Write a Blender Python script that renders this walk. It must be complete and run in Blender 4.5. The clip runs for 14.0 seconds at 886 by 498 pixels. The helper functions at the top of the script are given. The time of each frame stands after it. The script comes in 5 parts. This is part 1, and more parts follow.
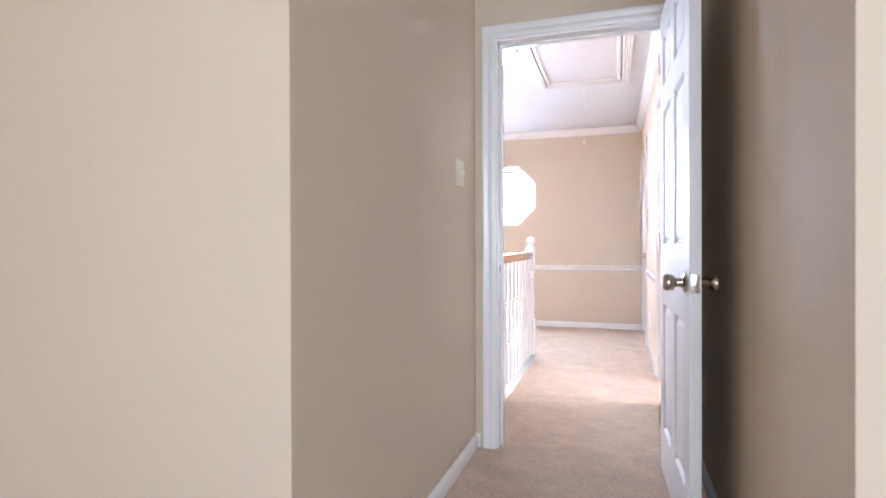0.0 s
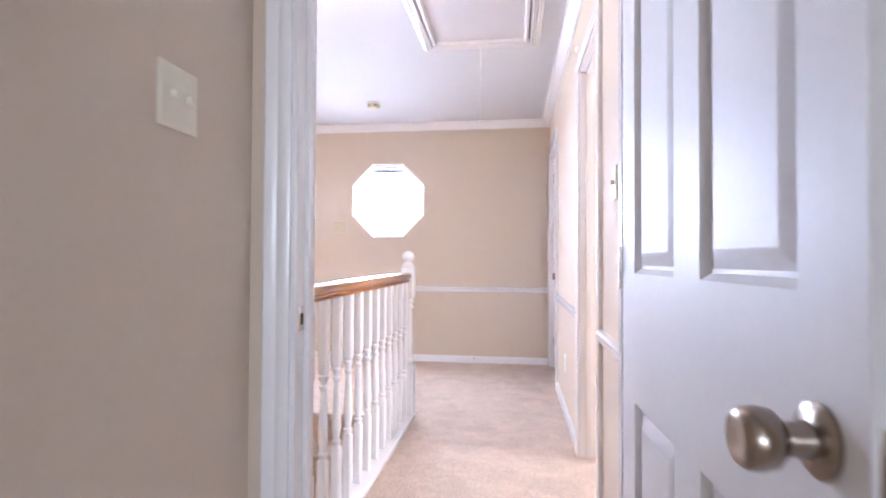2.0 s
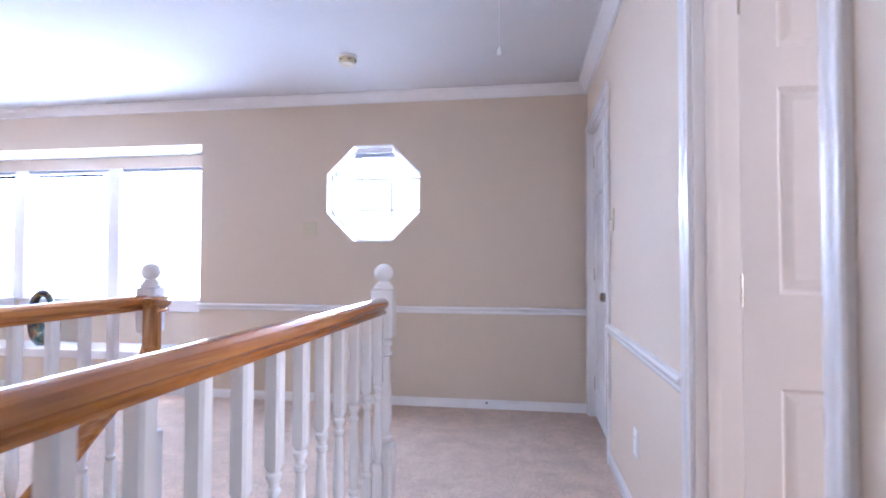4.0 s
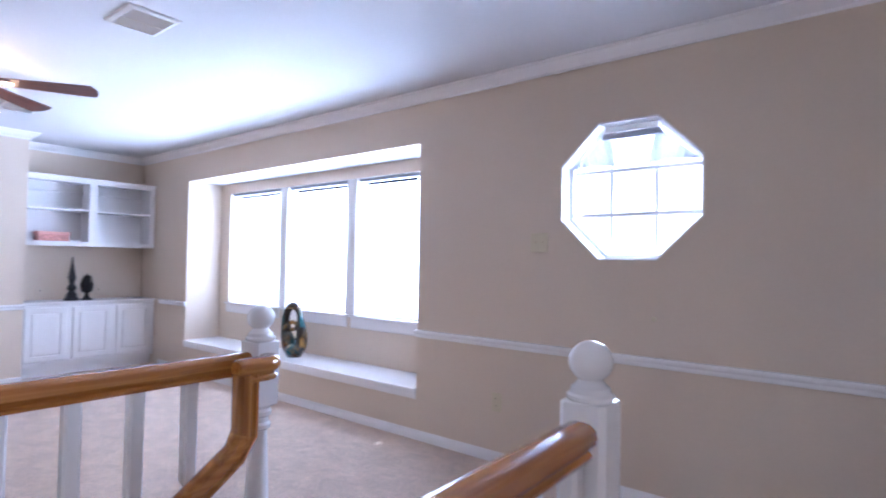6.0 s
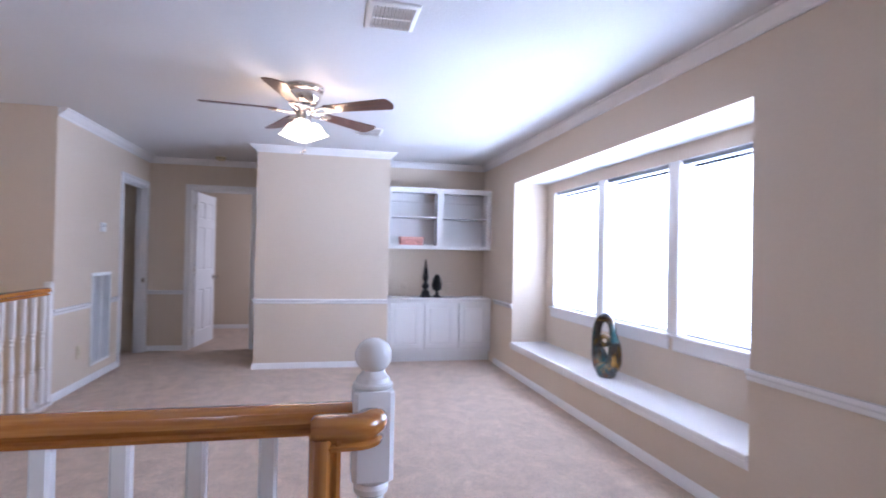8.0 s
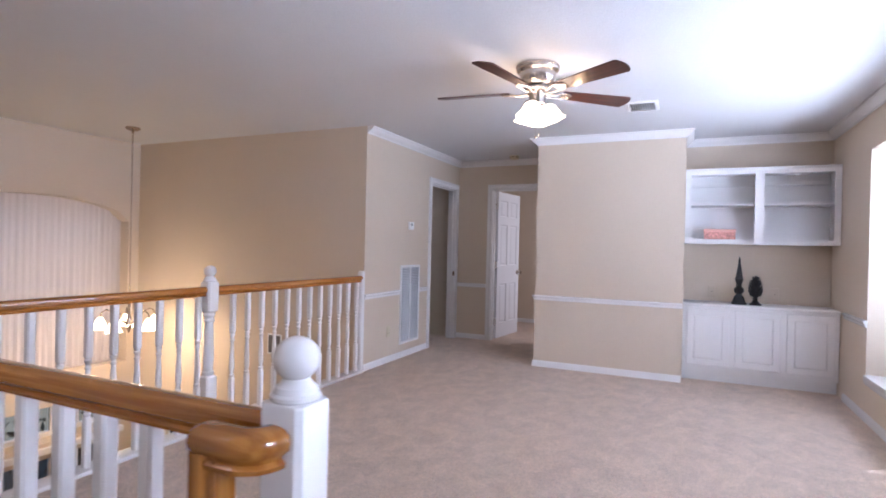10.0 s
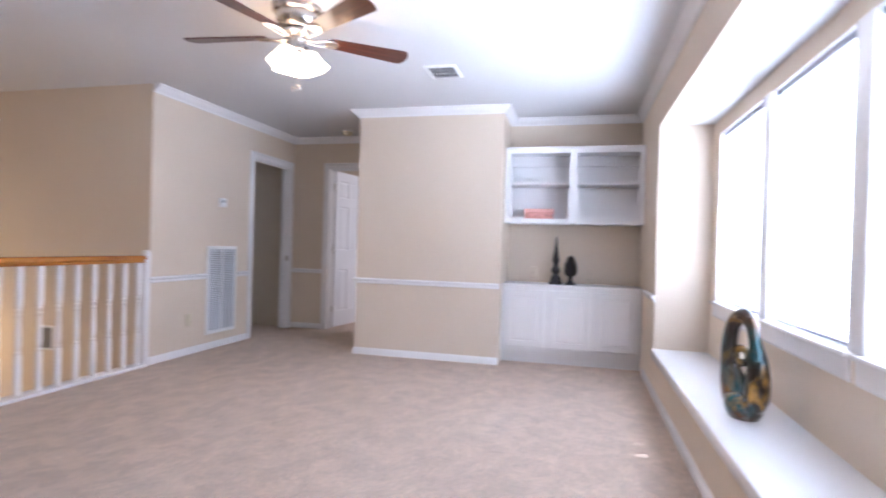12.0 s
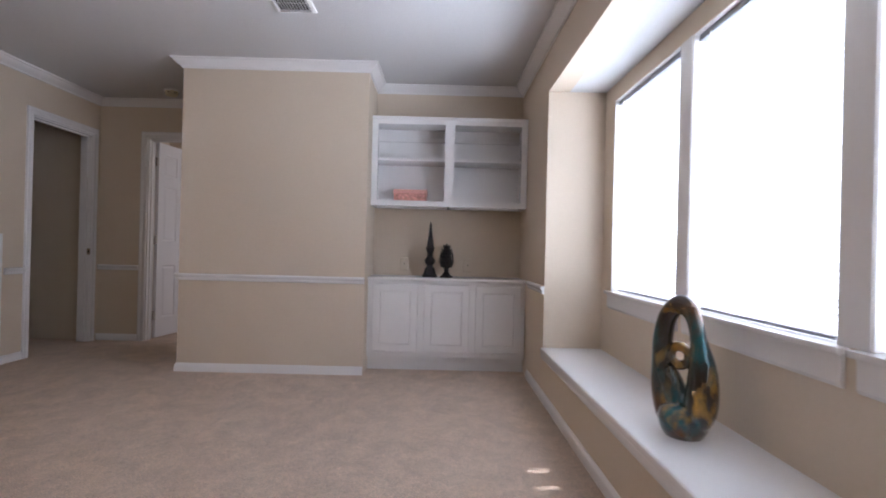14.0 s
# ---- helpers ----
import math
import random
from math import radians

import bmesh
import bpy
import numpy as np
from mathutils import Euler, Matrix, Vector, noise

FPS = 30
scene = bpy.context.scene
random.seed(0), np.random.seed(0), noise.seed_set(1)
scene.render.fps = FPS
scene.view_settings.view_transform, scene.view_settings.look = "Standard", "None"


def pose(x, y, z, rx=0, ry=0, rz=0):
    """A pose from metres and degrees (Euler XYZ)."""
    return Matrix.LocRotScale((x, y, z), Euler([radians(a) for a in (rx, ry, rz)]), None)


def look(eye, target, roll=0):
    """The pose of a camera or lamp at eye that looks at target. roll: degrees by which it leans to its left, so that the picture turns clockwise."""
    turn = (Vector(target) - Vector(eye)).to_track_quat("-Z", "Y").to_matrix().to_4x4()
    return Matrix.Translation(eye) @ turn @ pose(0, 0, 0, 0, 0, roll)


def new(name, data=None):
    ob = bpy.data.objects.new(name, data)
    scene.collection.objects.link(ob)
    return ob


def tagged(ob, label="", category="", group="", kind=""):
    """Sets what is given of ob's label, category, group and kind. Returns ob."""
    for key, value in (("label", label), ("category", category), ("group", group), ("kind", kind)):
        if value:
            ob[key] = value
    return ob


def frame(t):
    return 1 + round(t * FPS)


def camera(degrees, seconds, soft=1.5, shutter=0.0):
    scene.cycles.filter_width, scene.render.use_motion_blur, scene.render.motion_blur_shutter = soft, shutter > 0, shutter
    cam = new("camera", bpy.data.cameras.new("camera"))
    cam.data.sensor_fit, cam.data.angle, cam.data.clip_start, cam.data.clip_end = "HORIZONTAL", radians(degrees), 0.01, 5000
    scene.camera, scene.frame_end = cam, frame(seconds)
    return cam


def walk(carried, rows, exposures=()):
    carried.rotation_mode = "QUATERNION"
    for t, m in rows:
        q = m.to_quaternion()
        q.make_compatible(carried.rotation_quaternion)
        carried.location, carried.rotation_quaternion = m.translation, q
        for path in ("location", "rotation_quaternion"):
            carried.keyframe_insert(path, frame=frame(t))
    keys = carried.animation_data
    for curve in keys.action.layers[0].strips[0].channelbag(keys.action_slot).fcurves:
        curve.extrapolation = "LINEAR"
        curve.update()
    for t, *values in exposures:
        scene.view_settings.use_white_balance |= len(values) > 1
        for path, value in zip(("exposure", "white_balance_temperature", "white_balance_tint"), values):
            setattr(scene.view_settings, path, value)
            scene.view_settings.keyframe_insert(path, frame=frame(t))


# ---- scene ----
cam = camera(79.2, 14.0, soft=1.8, shutter=0.4)
PATH = [
    (0, (-0.299, -6.8, 1.005), (-0.915, -4.897, 0.995), -0.2),
    (0.5, (-0.337, -6.473, 1.034), (-0.897, -4.553, 1.033), 0.2),
    (1, (-0.363, -6.082, 1.034), (-0.753, -4.121, 1.051), 0.4),
    (1.5, (-0.376, -5.773, 1.025), (-0.639, -3.791, 1.056), 0.0),
    (2, (-0.341, -5.405, 1.036), (-0.608, -3.423, 1.075), 0.3),
    (2.5, (-0.376, -5.063, 1.041), (-0.642, -3.081, 1.081), 0.2),
    (2.7, (-0.383, -4.913, 1.047), (-0.647, -2.931, 1.095), 0.1),
    (4.8, (-0.523, -3.561, 1.124), (-0.941, -1.606, 1.181), 0.4),
    (5, (-0.533, -3.422, 1.134), (-1.033, -1.487, 1.193), 0.6),
    (5.5, (-0.558, -3.128, 1.191), (-1.431, -1.329, 1.25), 0.6),
    (6, (-0.643, -2.858, 1.232), (-1.881, -1.288, 1.284), 1.0),
    (6.5, (-0.702, -2.654, 1.235), (-2.163, -1.289, 1.287), 1.2),
    (6.8, (-0.736, -2.51, 1.241), (-2.314, -1.282, 1.283), 1.3),
    (7, (-0.75, -2.41, 1.254), (-2.41, -1.294, 1.293), 1.2),
    (7.2, (-0.764, -2.329, 1.263), (-2.502, -1.341, 1.296), 1.4),
    (7.5, (-0.803, -2.22, 1.253), (-2.64, -1.43, 1.286), 1.3),
    (8, (-0.922, -2.002, 1.279), (-2.875, -1.571, 1.301), 1.2),
    (8.2, (-0.948, -1.880, 1.262), (-2.932, -1.611, 1.285), 1.1),
    (8.34, (-1.005, -1.836, 1.252), (-2.998, -1.664, 1.276), 1.1),
    (8.5, (-1.112, -1.829, 1.241), (-3.111, -1.794, 1.266), 1.0),
    (9, (-1.176, -1.637, 1.266), (-3.139, -2.016, 1.281), 1.2),
    (9.2, (-1.19, -1.579, 1.264), (-3.121, -2.099, 1.278), 1.1),
    (11.3, (-1.78, -0.882, 1.178), (-3.559, -1.797, 1.163), 1.4),
    (11.5, (-1.819, -0.857, 1.155), (-3.633, -1.699, 1.138), 1.8),
    (12, (-2.024, -0.591, 1.1), (-3.964, -1.078, 1.089), 1.6),
    (12.5, (-2.269, -0.585, 1.078), (-4.269, -0.578, 1.085), 1.4),
    (13, (-2.372, -0.678, 1.049), (-4.364, -0.505, 1.054), 1.2),
    (13.5, (-2.607, -0.7, 1.014), (-4.603, -0.576, 1.013), 1.3),
    (14, (-2.841, -0.714, 0.992), (-4.841, -0.7, 0.995), 1.4),
]
EXPOSURES = [
    (0.0, 2.36, 5350, 15), (1.0, 2.38, 5500, 17), (2.0, 2.09, 5300, 20), (2.7, 1.82, 5100, 19), (4.8, 1.10, 4750, 19), (5.5, 0.84, 4750, 19), (6.0, 0.74, 4780, 19), (7.0, 0.44, 4850, 19), (8.0, 0.60, 5000, 19),
    (9.0, 0.38, 5200, 19), (11.3, 0.98, 5350, 18), (12.5, 0.56, 5350, 16), (13.0, 0.36, 5450, 16), (13.5, 0.10, 5600, 16), (14.0, -0.22, 5850, 16),
]
walk(cam, [(t, look(eye, target, roll)) for t, eye, target, roll in PATH], EXPOSURES)

# ---------------------------------------------------------------- plan
H = 2.43            # ceiling
LOW = -2.75         # floor of the storey below
EAST = 0.0          # hall's east wall
BAY_L, BAY_R, BAY_D, BENCH, BAY_TOP = -6.445, -3.115, 0.388, 0.35, 2.076
BAY_WINDOWS = ((-6.255, -5.315), (-5.20, -4.305), (-4.19, -3.295))
ALCOVE, BUMP = -7.575, -7.022
BUMP_S, BUMP_N = -2.736, -1.29
VENT_Y = -4.165     # wall with the return grille
END_X = -8.27       # end of the little corridor
VOID_W, VOID_S, VOID_E = -5.885, -7.47, -2.22
DOOR_S, DOOR_N = -4.19, -4.07   # wall with the bedroom door
PASS_W, PASS_E, PASS_S = -0.972, 0.06, -5.796
R1X, R2X, R3Y, NEWEL_Y = -1.048, -2.125, -4.19, -1.89
OCT_X, OCT_Z, OCT_A = -1.648, 1.645, 0.383

# ---------------------------------------------------------------- world and lights
world = bpy.data.worlds.new("world")
scene.world = world
world.use_nodes = True
wn = world.node_tree
sky = wn.nodes.new("ShaderNodeTexSky")
sky.sky_type, sky.sun_disc = "NISHITA", False
sky.sun_elevation, sky.sun_rotation = radians(63), radians(-6)
wn.links.new(sky.outputs[0], wn.nodes["Background"].inputs[0])
wn.nodes["Background"].inputs[1].default_value = 0.06


def lamp(name, kind, m, power, colour):
    data = bpy.data.lights.new(name, kind)
    data.energy, data.color = power, colour
    ob = new(name, data)
    ob.matrix_world = m
    return ob, data


sun, d = lamp("sun", "SUN", look((-0.055, 0.5, 1.0), (0, 0, 0)), 5.0, (1.0, 0.95, 0.88))
d.angle = radians(0.5)


def window_lamp(name, eye, target, sx, sy, power, colour=(0.88, 0.94, 1.0)):
    ob, data = lamp(name, "AREA", look(eye, target), power, colour)
    data.shape, data.size, data.size_y = "RECTANGLE", sx, sy
    return ob


window_lamp("bay_daylight", (-4.83, 0.86, 1.45), (-4.83, -1.0, 1.5), 3.3, 1.7, 360)
window_lamp("octagon_daylight", (OCT_X, 0.42, OCT_Z + 0.15), (OCT_X + 0.35, -1.4, 0.2), 0.9, 0.9, 64)
window_lamp("bedroom_daylight", (0.4, -9.62, 1.5), (0.4, -8, 1.3), 1.8, 1.3, 23, (0.965, 0.985, 0.91))
window_lamp("side_room_daylight", (3.3, -2.6, 1.5), (2, -2.7, 1.2), 1.3, 1.3, 52, (1.0, 0.90, 0.77))
window_lamp("far_room_daylight", (-9.3, -1.28, 1.5), (-8.9, -4.4, 1.2), 1.0, 1.2, 15, (1.0, 0.93, 0.88))
window_lamp("foyer_daylight", (-4.7, -7.95, 0.7), (-4.7, -6, 0.6), 1.9, 1.7, 6, (1.0, 0.96, 0.9))


def bulb(name, x, y, z, power, colour=(1.0, 0.78, 0.52), size=0.03):
    ob, data = lamp(name, "POINT", Matrix.Translation((x, y, z)), power, colour)
    data.shadow_soft_size = size
    return ob


# ---------------------------------------------------------------- materials
def material(name, colour, rough=0.6, metal=0.0, vary=0.08, scale=6.0, fine=90.0, bump=0.15, bump_scale=250.0,
             coat=0.0, distance=0.002, spec=0.5):
    m = bpy.data.materials.new(name)
    m.use_nodes = True
    n, l = m.node_tree.nodes, m.node_tree.links
    b = n["Principled BSDF"]
    b.inputs["Roughness"].default_value, b.inputs["Metallic"].default_value = rough, metal
    b.inputs["Coat Weight"].default_value = coat
    b.inputs["Specular IOR Level"].default_value = spec
    co = n.new("ShaderNodeNewGeometry").outputs["Position"]
    big, small = n.new("ShaderNodeTexNoise"), n.new("ShaderNodeTexNoise")
    big.inputs["Scale"].default_value, small.inputs["Scale"].default_value = scale, fine
    big.inputs["Detail"].default_value, small.inputs["Detail"].default_value = 4, 3
    l.new(co, big.inputs["Vector"]), l.new(co, small.inputs["Vector"])
    add = n.new("ShaderNodeMath")
    add.operation = "ADD"
    l.new(big.outputs[0], add.inputs[0]), l.new(small.outputs[0], add.inputs[1])
    ramp = n.new("ShaderNodeValToRGB")
    ramp.color_ramp.elements[0].position, ramp.color_ramp.elements[1].position = 0.3, 0.7
    lo = [c * (1 - vary) for c in colour]
    hi = [min(1, c * (1 + vary)) for c in colour]
    ramp.color_ramp.elements[0].color, ramp.color_ramp.elements[1].color = (*lo, 1), (*hi, 1)
    half = n.new("ShaderNodeMath")
    half.operation, half.inputs[1].default_value = "MULTIPLY", 0.5
    l.new(add.outputs[0], half.inputs[0]), l.new(half.outputs[0], ramp.inputs[0])
    l.new(ramp.outputs[0], b.inputs["Base Color"])
    if bump:
        grain, bp = n.new("ShaderNodeTexNoise"), n.new("ShaderNodeBump")
        grain.inputs["Scale"].default_value, grain.inputs["Detail"].default_value = bump_scale, 3
        bp.inputs["Strength"].default_value, bp.inputs["Distance"].default_value = bump, distance
        l.new(co, grain.inputs["Vector"]), l.new(grain.outputs[0], bp.inputs["Height"])
        l.new(bp.outputs[0], b.inputs["Normal"])
    return m


def carpet_material():
    m = material("carpet", (0.762, 0.579, 0.438), 0.95, 0, 0.13, 30, 300, 0.9, 420, 0, 0.006, 0.1)
    n, l = m.node_tree.nodes, m.node_tree.links
    # brushed pile: long soft patches, and tufts
    co = n.new("ShaderNodeNewGeometry").outputs["Position"]
    warp = n.new("ShaderNodeMapping")
    warp.inputs["Rotation"].default_value = (0, 0, 0.5)
    warp.inputs["Scale"].default_value = (1.8, 2.2, 1)
    patch = n.new("ShaderNodeTexNoise")
    patch.inputs["Scale"].default_value, patch.inputs["Detail"].default_value = 3.4, 9
    patch.inputs["Distortion"].default_value = 0.6
    l.new(co, warp.inputs["Vector"]), l.new(warp.outputs[0], patch.inputs["Vector"])
    tuft = n.new("ShaderNodeTexVoronoi")
    tuft.inputs["Scale"].default_value = 170
    l.new(co, tuft.inputs["Vector"])
    r1 = n.new("ShaderNodeMapRange")
    r1.inputs["From Min"].default_value, r1.inputs["From Max"].default_value = 0.35, 0.65
    r1.inputs["To Min"].default_value, r1.inputs["To Max"].default_value = 0.885, 1.07
    l.new(patch.outputs[0], r1.inputs["Value"])
    r2 = n.new("ShaderNodeMapRange")
    r2.inputs["From Max"].default_value = 0.7
    r2.inputs["To Min"].default_value, r2.inputs["To Max"].default_value = 1.16, 0.70
    l.new(tuft.outputs["Distance"], r2.inputs["Value"])
    mul = n.new("ShaderNodeMath")
    mul.operation = "MULTIPLY"
    l.new(r1.outputs[0], mul.inputs[0]), l.new(r2.outputs[0], mul.inputs[1])
    mix = n.new("ShaderNodeVectorMath")
    mix.operation = "SCALE"
    b = n["Principled BSDF"]
    old = b.inputs["Base Color"].links[0].from_socket
    l.new(old, mix.inputs[0]), l.new(mul.outputs[0], mix.inputs["Scale"])
    l.new(mix.outputs[0], b.inputs["Base Color"])
    b.inputs["Sheen Weight"].default_value, b.inputs["Sheen Roughness"].default_value = 0.25, 0.6
    return m


def wood_material(name, dark, light, along, rough, coat, ring=22):
    m = bpy.data.materials.new(name)
    m.use_nodes = True
    n, l = m.node_tree.nodes, m.node_tree.links
    b = n["Principled BSDF"]
    b.inputs["Roughness"].default_value, b.inputs["Coat Weight"].default_value = rough, coat
    b.inputs["Coat Roughness"].default_value = 0.12
    co = n.new("ShaderNodeTexCoord").outputs["Object"]
    mp = n.new("ShaderNodeMapping")
    mp.inputs["Scale"].default_value = [1.2 if k == along else ring for k in range(3)]
    l.new(co, mp.inputs["Vector"])
    grain = n.new("ShaderNodeTexNoise")
    grain.inputs["Scale"].default_value, grain.inputs["Detail"].default_value = 2.2, 7
    grain.inputs["Distortion"].default_value = 0.8
    l.new(mp.outputs[0], grain.inputs["Vector"])
    ramp = n.new("ShaderNodeValToRGB")
    ramp.color_ramp.elements[0].position, ramp.color_ramp.elements[1].position = 0.32, 0.66
    ramp.color_ramp.elements[0].color, ramp.color_ramp.elements[1].color = (*dark, 1), (*light, 1)
    l.new(grain.outputs[0], ramp.inputs[0]), l.new(ramp.outputs[0], b.inputs["Base Color"])
    bp = n.new("ShaderNodeBump")
    bp.inputs["Strength"].default_value, bp.inputs["Distance"].default_value = 0.12, 0.001
    l.new(grain.outputs[0], bp.inputs["Height"]), l.new(bp.outputs[0], b.inputs["Normal"])
    return m


def glass_material(name="window glass"):
    m = bpy.data.materials.new(name)
    m.use_nodes = True
    n, l = m.node_tree.nodes, m.node_tree.links
    n.remove(n["Principled BSDF"])
    clear, gloss, mix, fr = (n.new("ShaderNodeBsdfTransparent"), n.new("ShaderNodeBsdfGlossy"),
                             n.new("ShaderNodeMixShader"), n.new("ShaderNodeFresnel"))
    gloss.inputs["Roughness"].default_value = 0.02
    l.new(fr.outputs[0], mix.inputs[0]), l.new(clear.outputs[0], mix.inputs[1]), l.new(gloss.outputs[0], mix.inputs[2])
    l.new(mix.outputs[0], n["Material Output"].inputs[0])
    return m


def cloth_material(name, colour, through_share, rough=0.8):
    m = bpy.data.materials.new(name)
    m.use_nodes = True
    n, l = m.node_tree.nodes, m.node_tree.links
    n.remove(n["Principled BSDF"])
    a, b, mix = n.new("ShaderNodeBsdfDiffuse"), n.new("ShaderNodeBsdfTranslucent"), n.new("ShaderNodeMixShader")
    tex = n.new("ShaderNodeTexNoise")
    tex.inputs["Scale"].default_value = 60
    ramp = n.new("ShaderNodeValToRGB")
    ramp.color_ramp.elements[0].color = (*[c * 0.92 for c in colour], 1)
    ramp.color_ramp.elements[1].color = (*colour, 1)
    l.new(n.new("ShaderNodeNewGeometry").outputs["Position"], tex.inputs["Vector"])
    l.new(tex.outputs[0], ramp.inputs[0])
    l.new(ramp.outputs[0], a.inputs[0]), l.new(ramp.outputs[0], b.inputs[0])
    mix.inputs[0].default_value = through_share
    l.new(a.outputs[0], mix.inputs[1]), l.new(b.outputs[0], mix.inputs[2])
    l.new(mix.outputs[0], n["Material Output"].inputs[0])
    return m


def glow_material(name, colour, strength):
    m = bpy.data.materials.new(name)
    m.use_nodes = True
    b = m.node_tree.nodes["Principled BSDF"]
    b.inputs["Base Color"].default_value = (0.9, 0.88, 0.84, 1)
    b.inputs["Roughness"].default_value = 0.35
    b.inputs["Emission Color"].default_value = (*colour, 1)
    b.inputs["Emission Strength"].default_value = strength
    return m


def glaze_material():
    """Dark brown glaze with clouds of teal, pale grey and gold leaf."""
    m = bpy.data.materials.new("marbled glaze")
    m.use_nodes = True
    n, l = m.node_tree.nodes, m.node_tree.links
    b = n["Principled BSDF"]
    b.inputs["Roughness"].default_value, b.inputs["Coat Weight"].default_value = 0.15, 1.0
    b.inputs["Coat Roughness"].default_value = 0.06
    co = n.new("ShaderNodeTexCoord").outputs["Object"]
    last = None
    for k, (colour, lo, hi, scale) in enumerate((((0.022, 0.011, 0.007), 0, 1, 1), ((0.014, 0.11, 0.13), 0.47, 0.60, 5.5), ((0.16, 0.060, 0.014), 0.50, 0.66, 7.0),
                                                 ((0.30, 0.34, 0.32), 0.63, 0.76, 8.0), ((0.66, 0.37, 0.07), 0.52, 0.64, 5.0))):
        if last is None:
            rgb = n.new("ShaderNodeRGB")
            rgb.outputs[0].default_value = (*colour, 1)
            last = rgb.outputs[0]
            continue
        move = n.new("ShaderNodeMapping")
        move.inputs["Location"].default_value = (3.1 * k, 1.7 * k, 0.9 * k)
        move.inputs["Scale"].default_value = (1.2, 1.2, 0.6)
        tex = n.new("ShaderNodeTexNoise")
        tex.inputs["Scale"].default_value, tex.inputs["Detail"].default_value = scale, 6
        tex.inputs["Roughness"].default_value, tex.inputs["Distortion"].default_value = 0.55, 0.4
        l.new(co, move.inputs[0]), l.new(move.outputs[0], tex.inputs["Vector"])
        r = n.new("ShaderNodeMapRange")
        r.inputs["From Min"].default_value, r.inputs["From Max"].default_value = lo, hi
        l.new(tex.outputs[0], r.inputs["Value"])
        mix = n.new("ShaderNodeMix")
        mix.data_type = "RGBA"
        l.new(r.outputs[0], mix.inputs[0]), l.new(last, mix.inputs[6])
        mix.inputs[7].default_value = (*colour, 1)
        last = mix.outputs[2]
    l.new(last, b.inputs["Base Color"])
    b.inputs["Metallic"].default_value = 0.45
    return m


WALL = material("beige wall paint", (0.65, 0.55, 0.435), 0.75, 0, 0.025, 1.5, 60, 0.25, 160, 0, 0.0015, 0.25)
TRIM = material("white trim paint", (0.82, 0.80, 0.79), 0.24, 0, 0.015, 3, 50, 0.06, 120, 0, 0.0008)
DOORP = material("white door paint", (0.78, 0.77, 0.78), 0.5, 0, 0.02, 3, 60, 0.12, 90, 0, 0.0008)
CEIL = material("white textured ceiling", (0.655, 0.645, 0.645), 0.9, 0, 0.02, 1.2, 40, 0.5, 75, 0, 0.004, 0.1)
HATCH = material("pinkish white board", (0.62, 0.585, 0.58), 0.7, 0, 0.02, 2, 40, 0.05)
CARPET = carpet_material()
OAK = wood_material("varnished oak", (0.29, 0.095, 0.012), (0.49, 0.198, 0.030), 1, 0.24, 0.8)
OAKX = wood_material("varnished oak rail", (0.29, 0.095, 0.012), (0.49, 0.198, 0.030), 0, 0.24, 0.8)
OAKZ = wood_material("varnished oak post", (0.29, 0.095, 0.012), (0.49, 0.198, 0.030), 2, 0.24, 0.8)
BLADE = wood_material("dark walnut veneer", (0.045, 0.012, 0.008), (0.10, 0.030, 0.018), 0, 0.35, 0.3)
NICKEL = material("brushed nickel", (0.60, 0.56, 0.52), 0.25, 1.0, 0.05, 20, 200, 0.05, 300)
BRASSY = material("satin nickel knob", (0.40, 0.345, 0.29), 0.26, 1.0, 0.05, 20, 200, 0.05, 300)
IVORY = material("ivory plastic", (0.61, 0.54, 0.37), 0.4, 0, 0.02, 10, 80, 0.03)
CREAM = material("cream plastic", (0.76, 0.71, 0.57), 0.4, 0, 0.02, 10, 80, 0.03)
PLATE = material("white plastic", (0.80, 0.79, 0.77), 0.4, 0, 0.02, 10, 80, 0.03)
# blind rails: shade of the backlit side is put into this grey
RAIL_BACKLIT = material("backlit rail grey", (0.27, 0.28, 0.31), 0.4, 0, 0.04)
# dim grey for the shade behind the return grille
GREYV = material("grille backing grey", (0.20, 0.20, 0.205), 0.8, 0, 0.1)
# near-black colour: stands for the shade inside holes, slots and vents
DARK = material("near-black fill", (0.03, 0.028, 0.025), 0.9, 0, 0.1)
LOUVER = material("grey-white louver paint", (0.74, 0.75, 0.77), 0.45, 0, 0.03)
BRONZE = material("black cast metal", (0.018, 0.016, 0.018), 0.5, 0.3, 0.25, 30, 200, 0.3, 120)
PINK = material("pink printed card", (0.70, 0.30, 0.25), 0.6, 0, 0.6, 22, 60, 0.1, 200)
PINKLID = material("pink card lid", (0.76, 0.40, 0.34), 0.6, 0, 0.12, 28, 60, 0.1, 200)
GLAZE = glaze_material()
GLASS = glass_material()
SLAT = cloth_material("white blind slat", (0.86, 0.87, 0.88), 0.45)
SHEER = cloth_material("sheer curtain", (0.70, 0.61, 0.56), 0.4)
SHADEC = cloth_material("pleated shade cloth", (0.46, 0.46, 0.50), 0.014)
SHADE_ON = glow_material("lit frosted glass", (1.0, 0.74, 0.44), 5.0)
DOME_ON = glow_material("lit alabaster glass", (1.0, 0.88, 0.74), 2.4)
CHAND_ON = glow_material("lit chandelier glass", (1.0, 0.74, 0.42), 5.0)
GREEN = material("garden foliage", (0.075, 0.070, 0.052), 0.8, 0, 0.5, 12, 40, 0)
TILE = material("pale stone floor", (0.5, 0.45, 0.38), 0.4, 0, 0.08, 2, 30, 0.05)


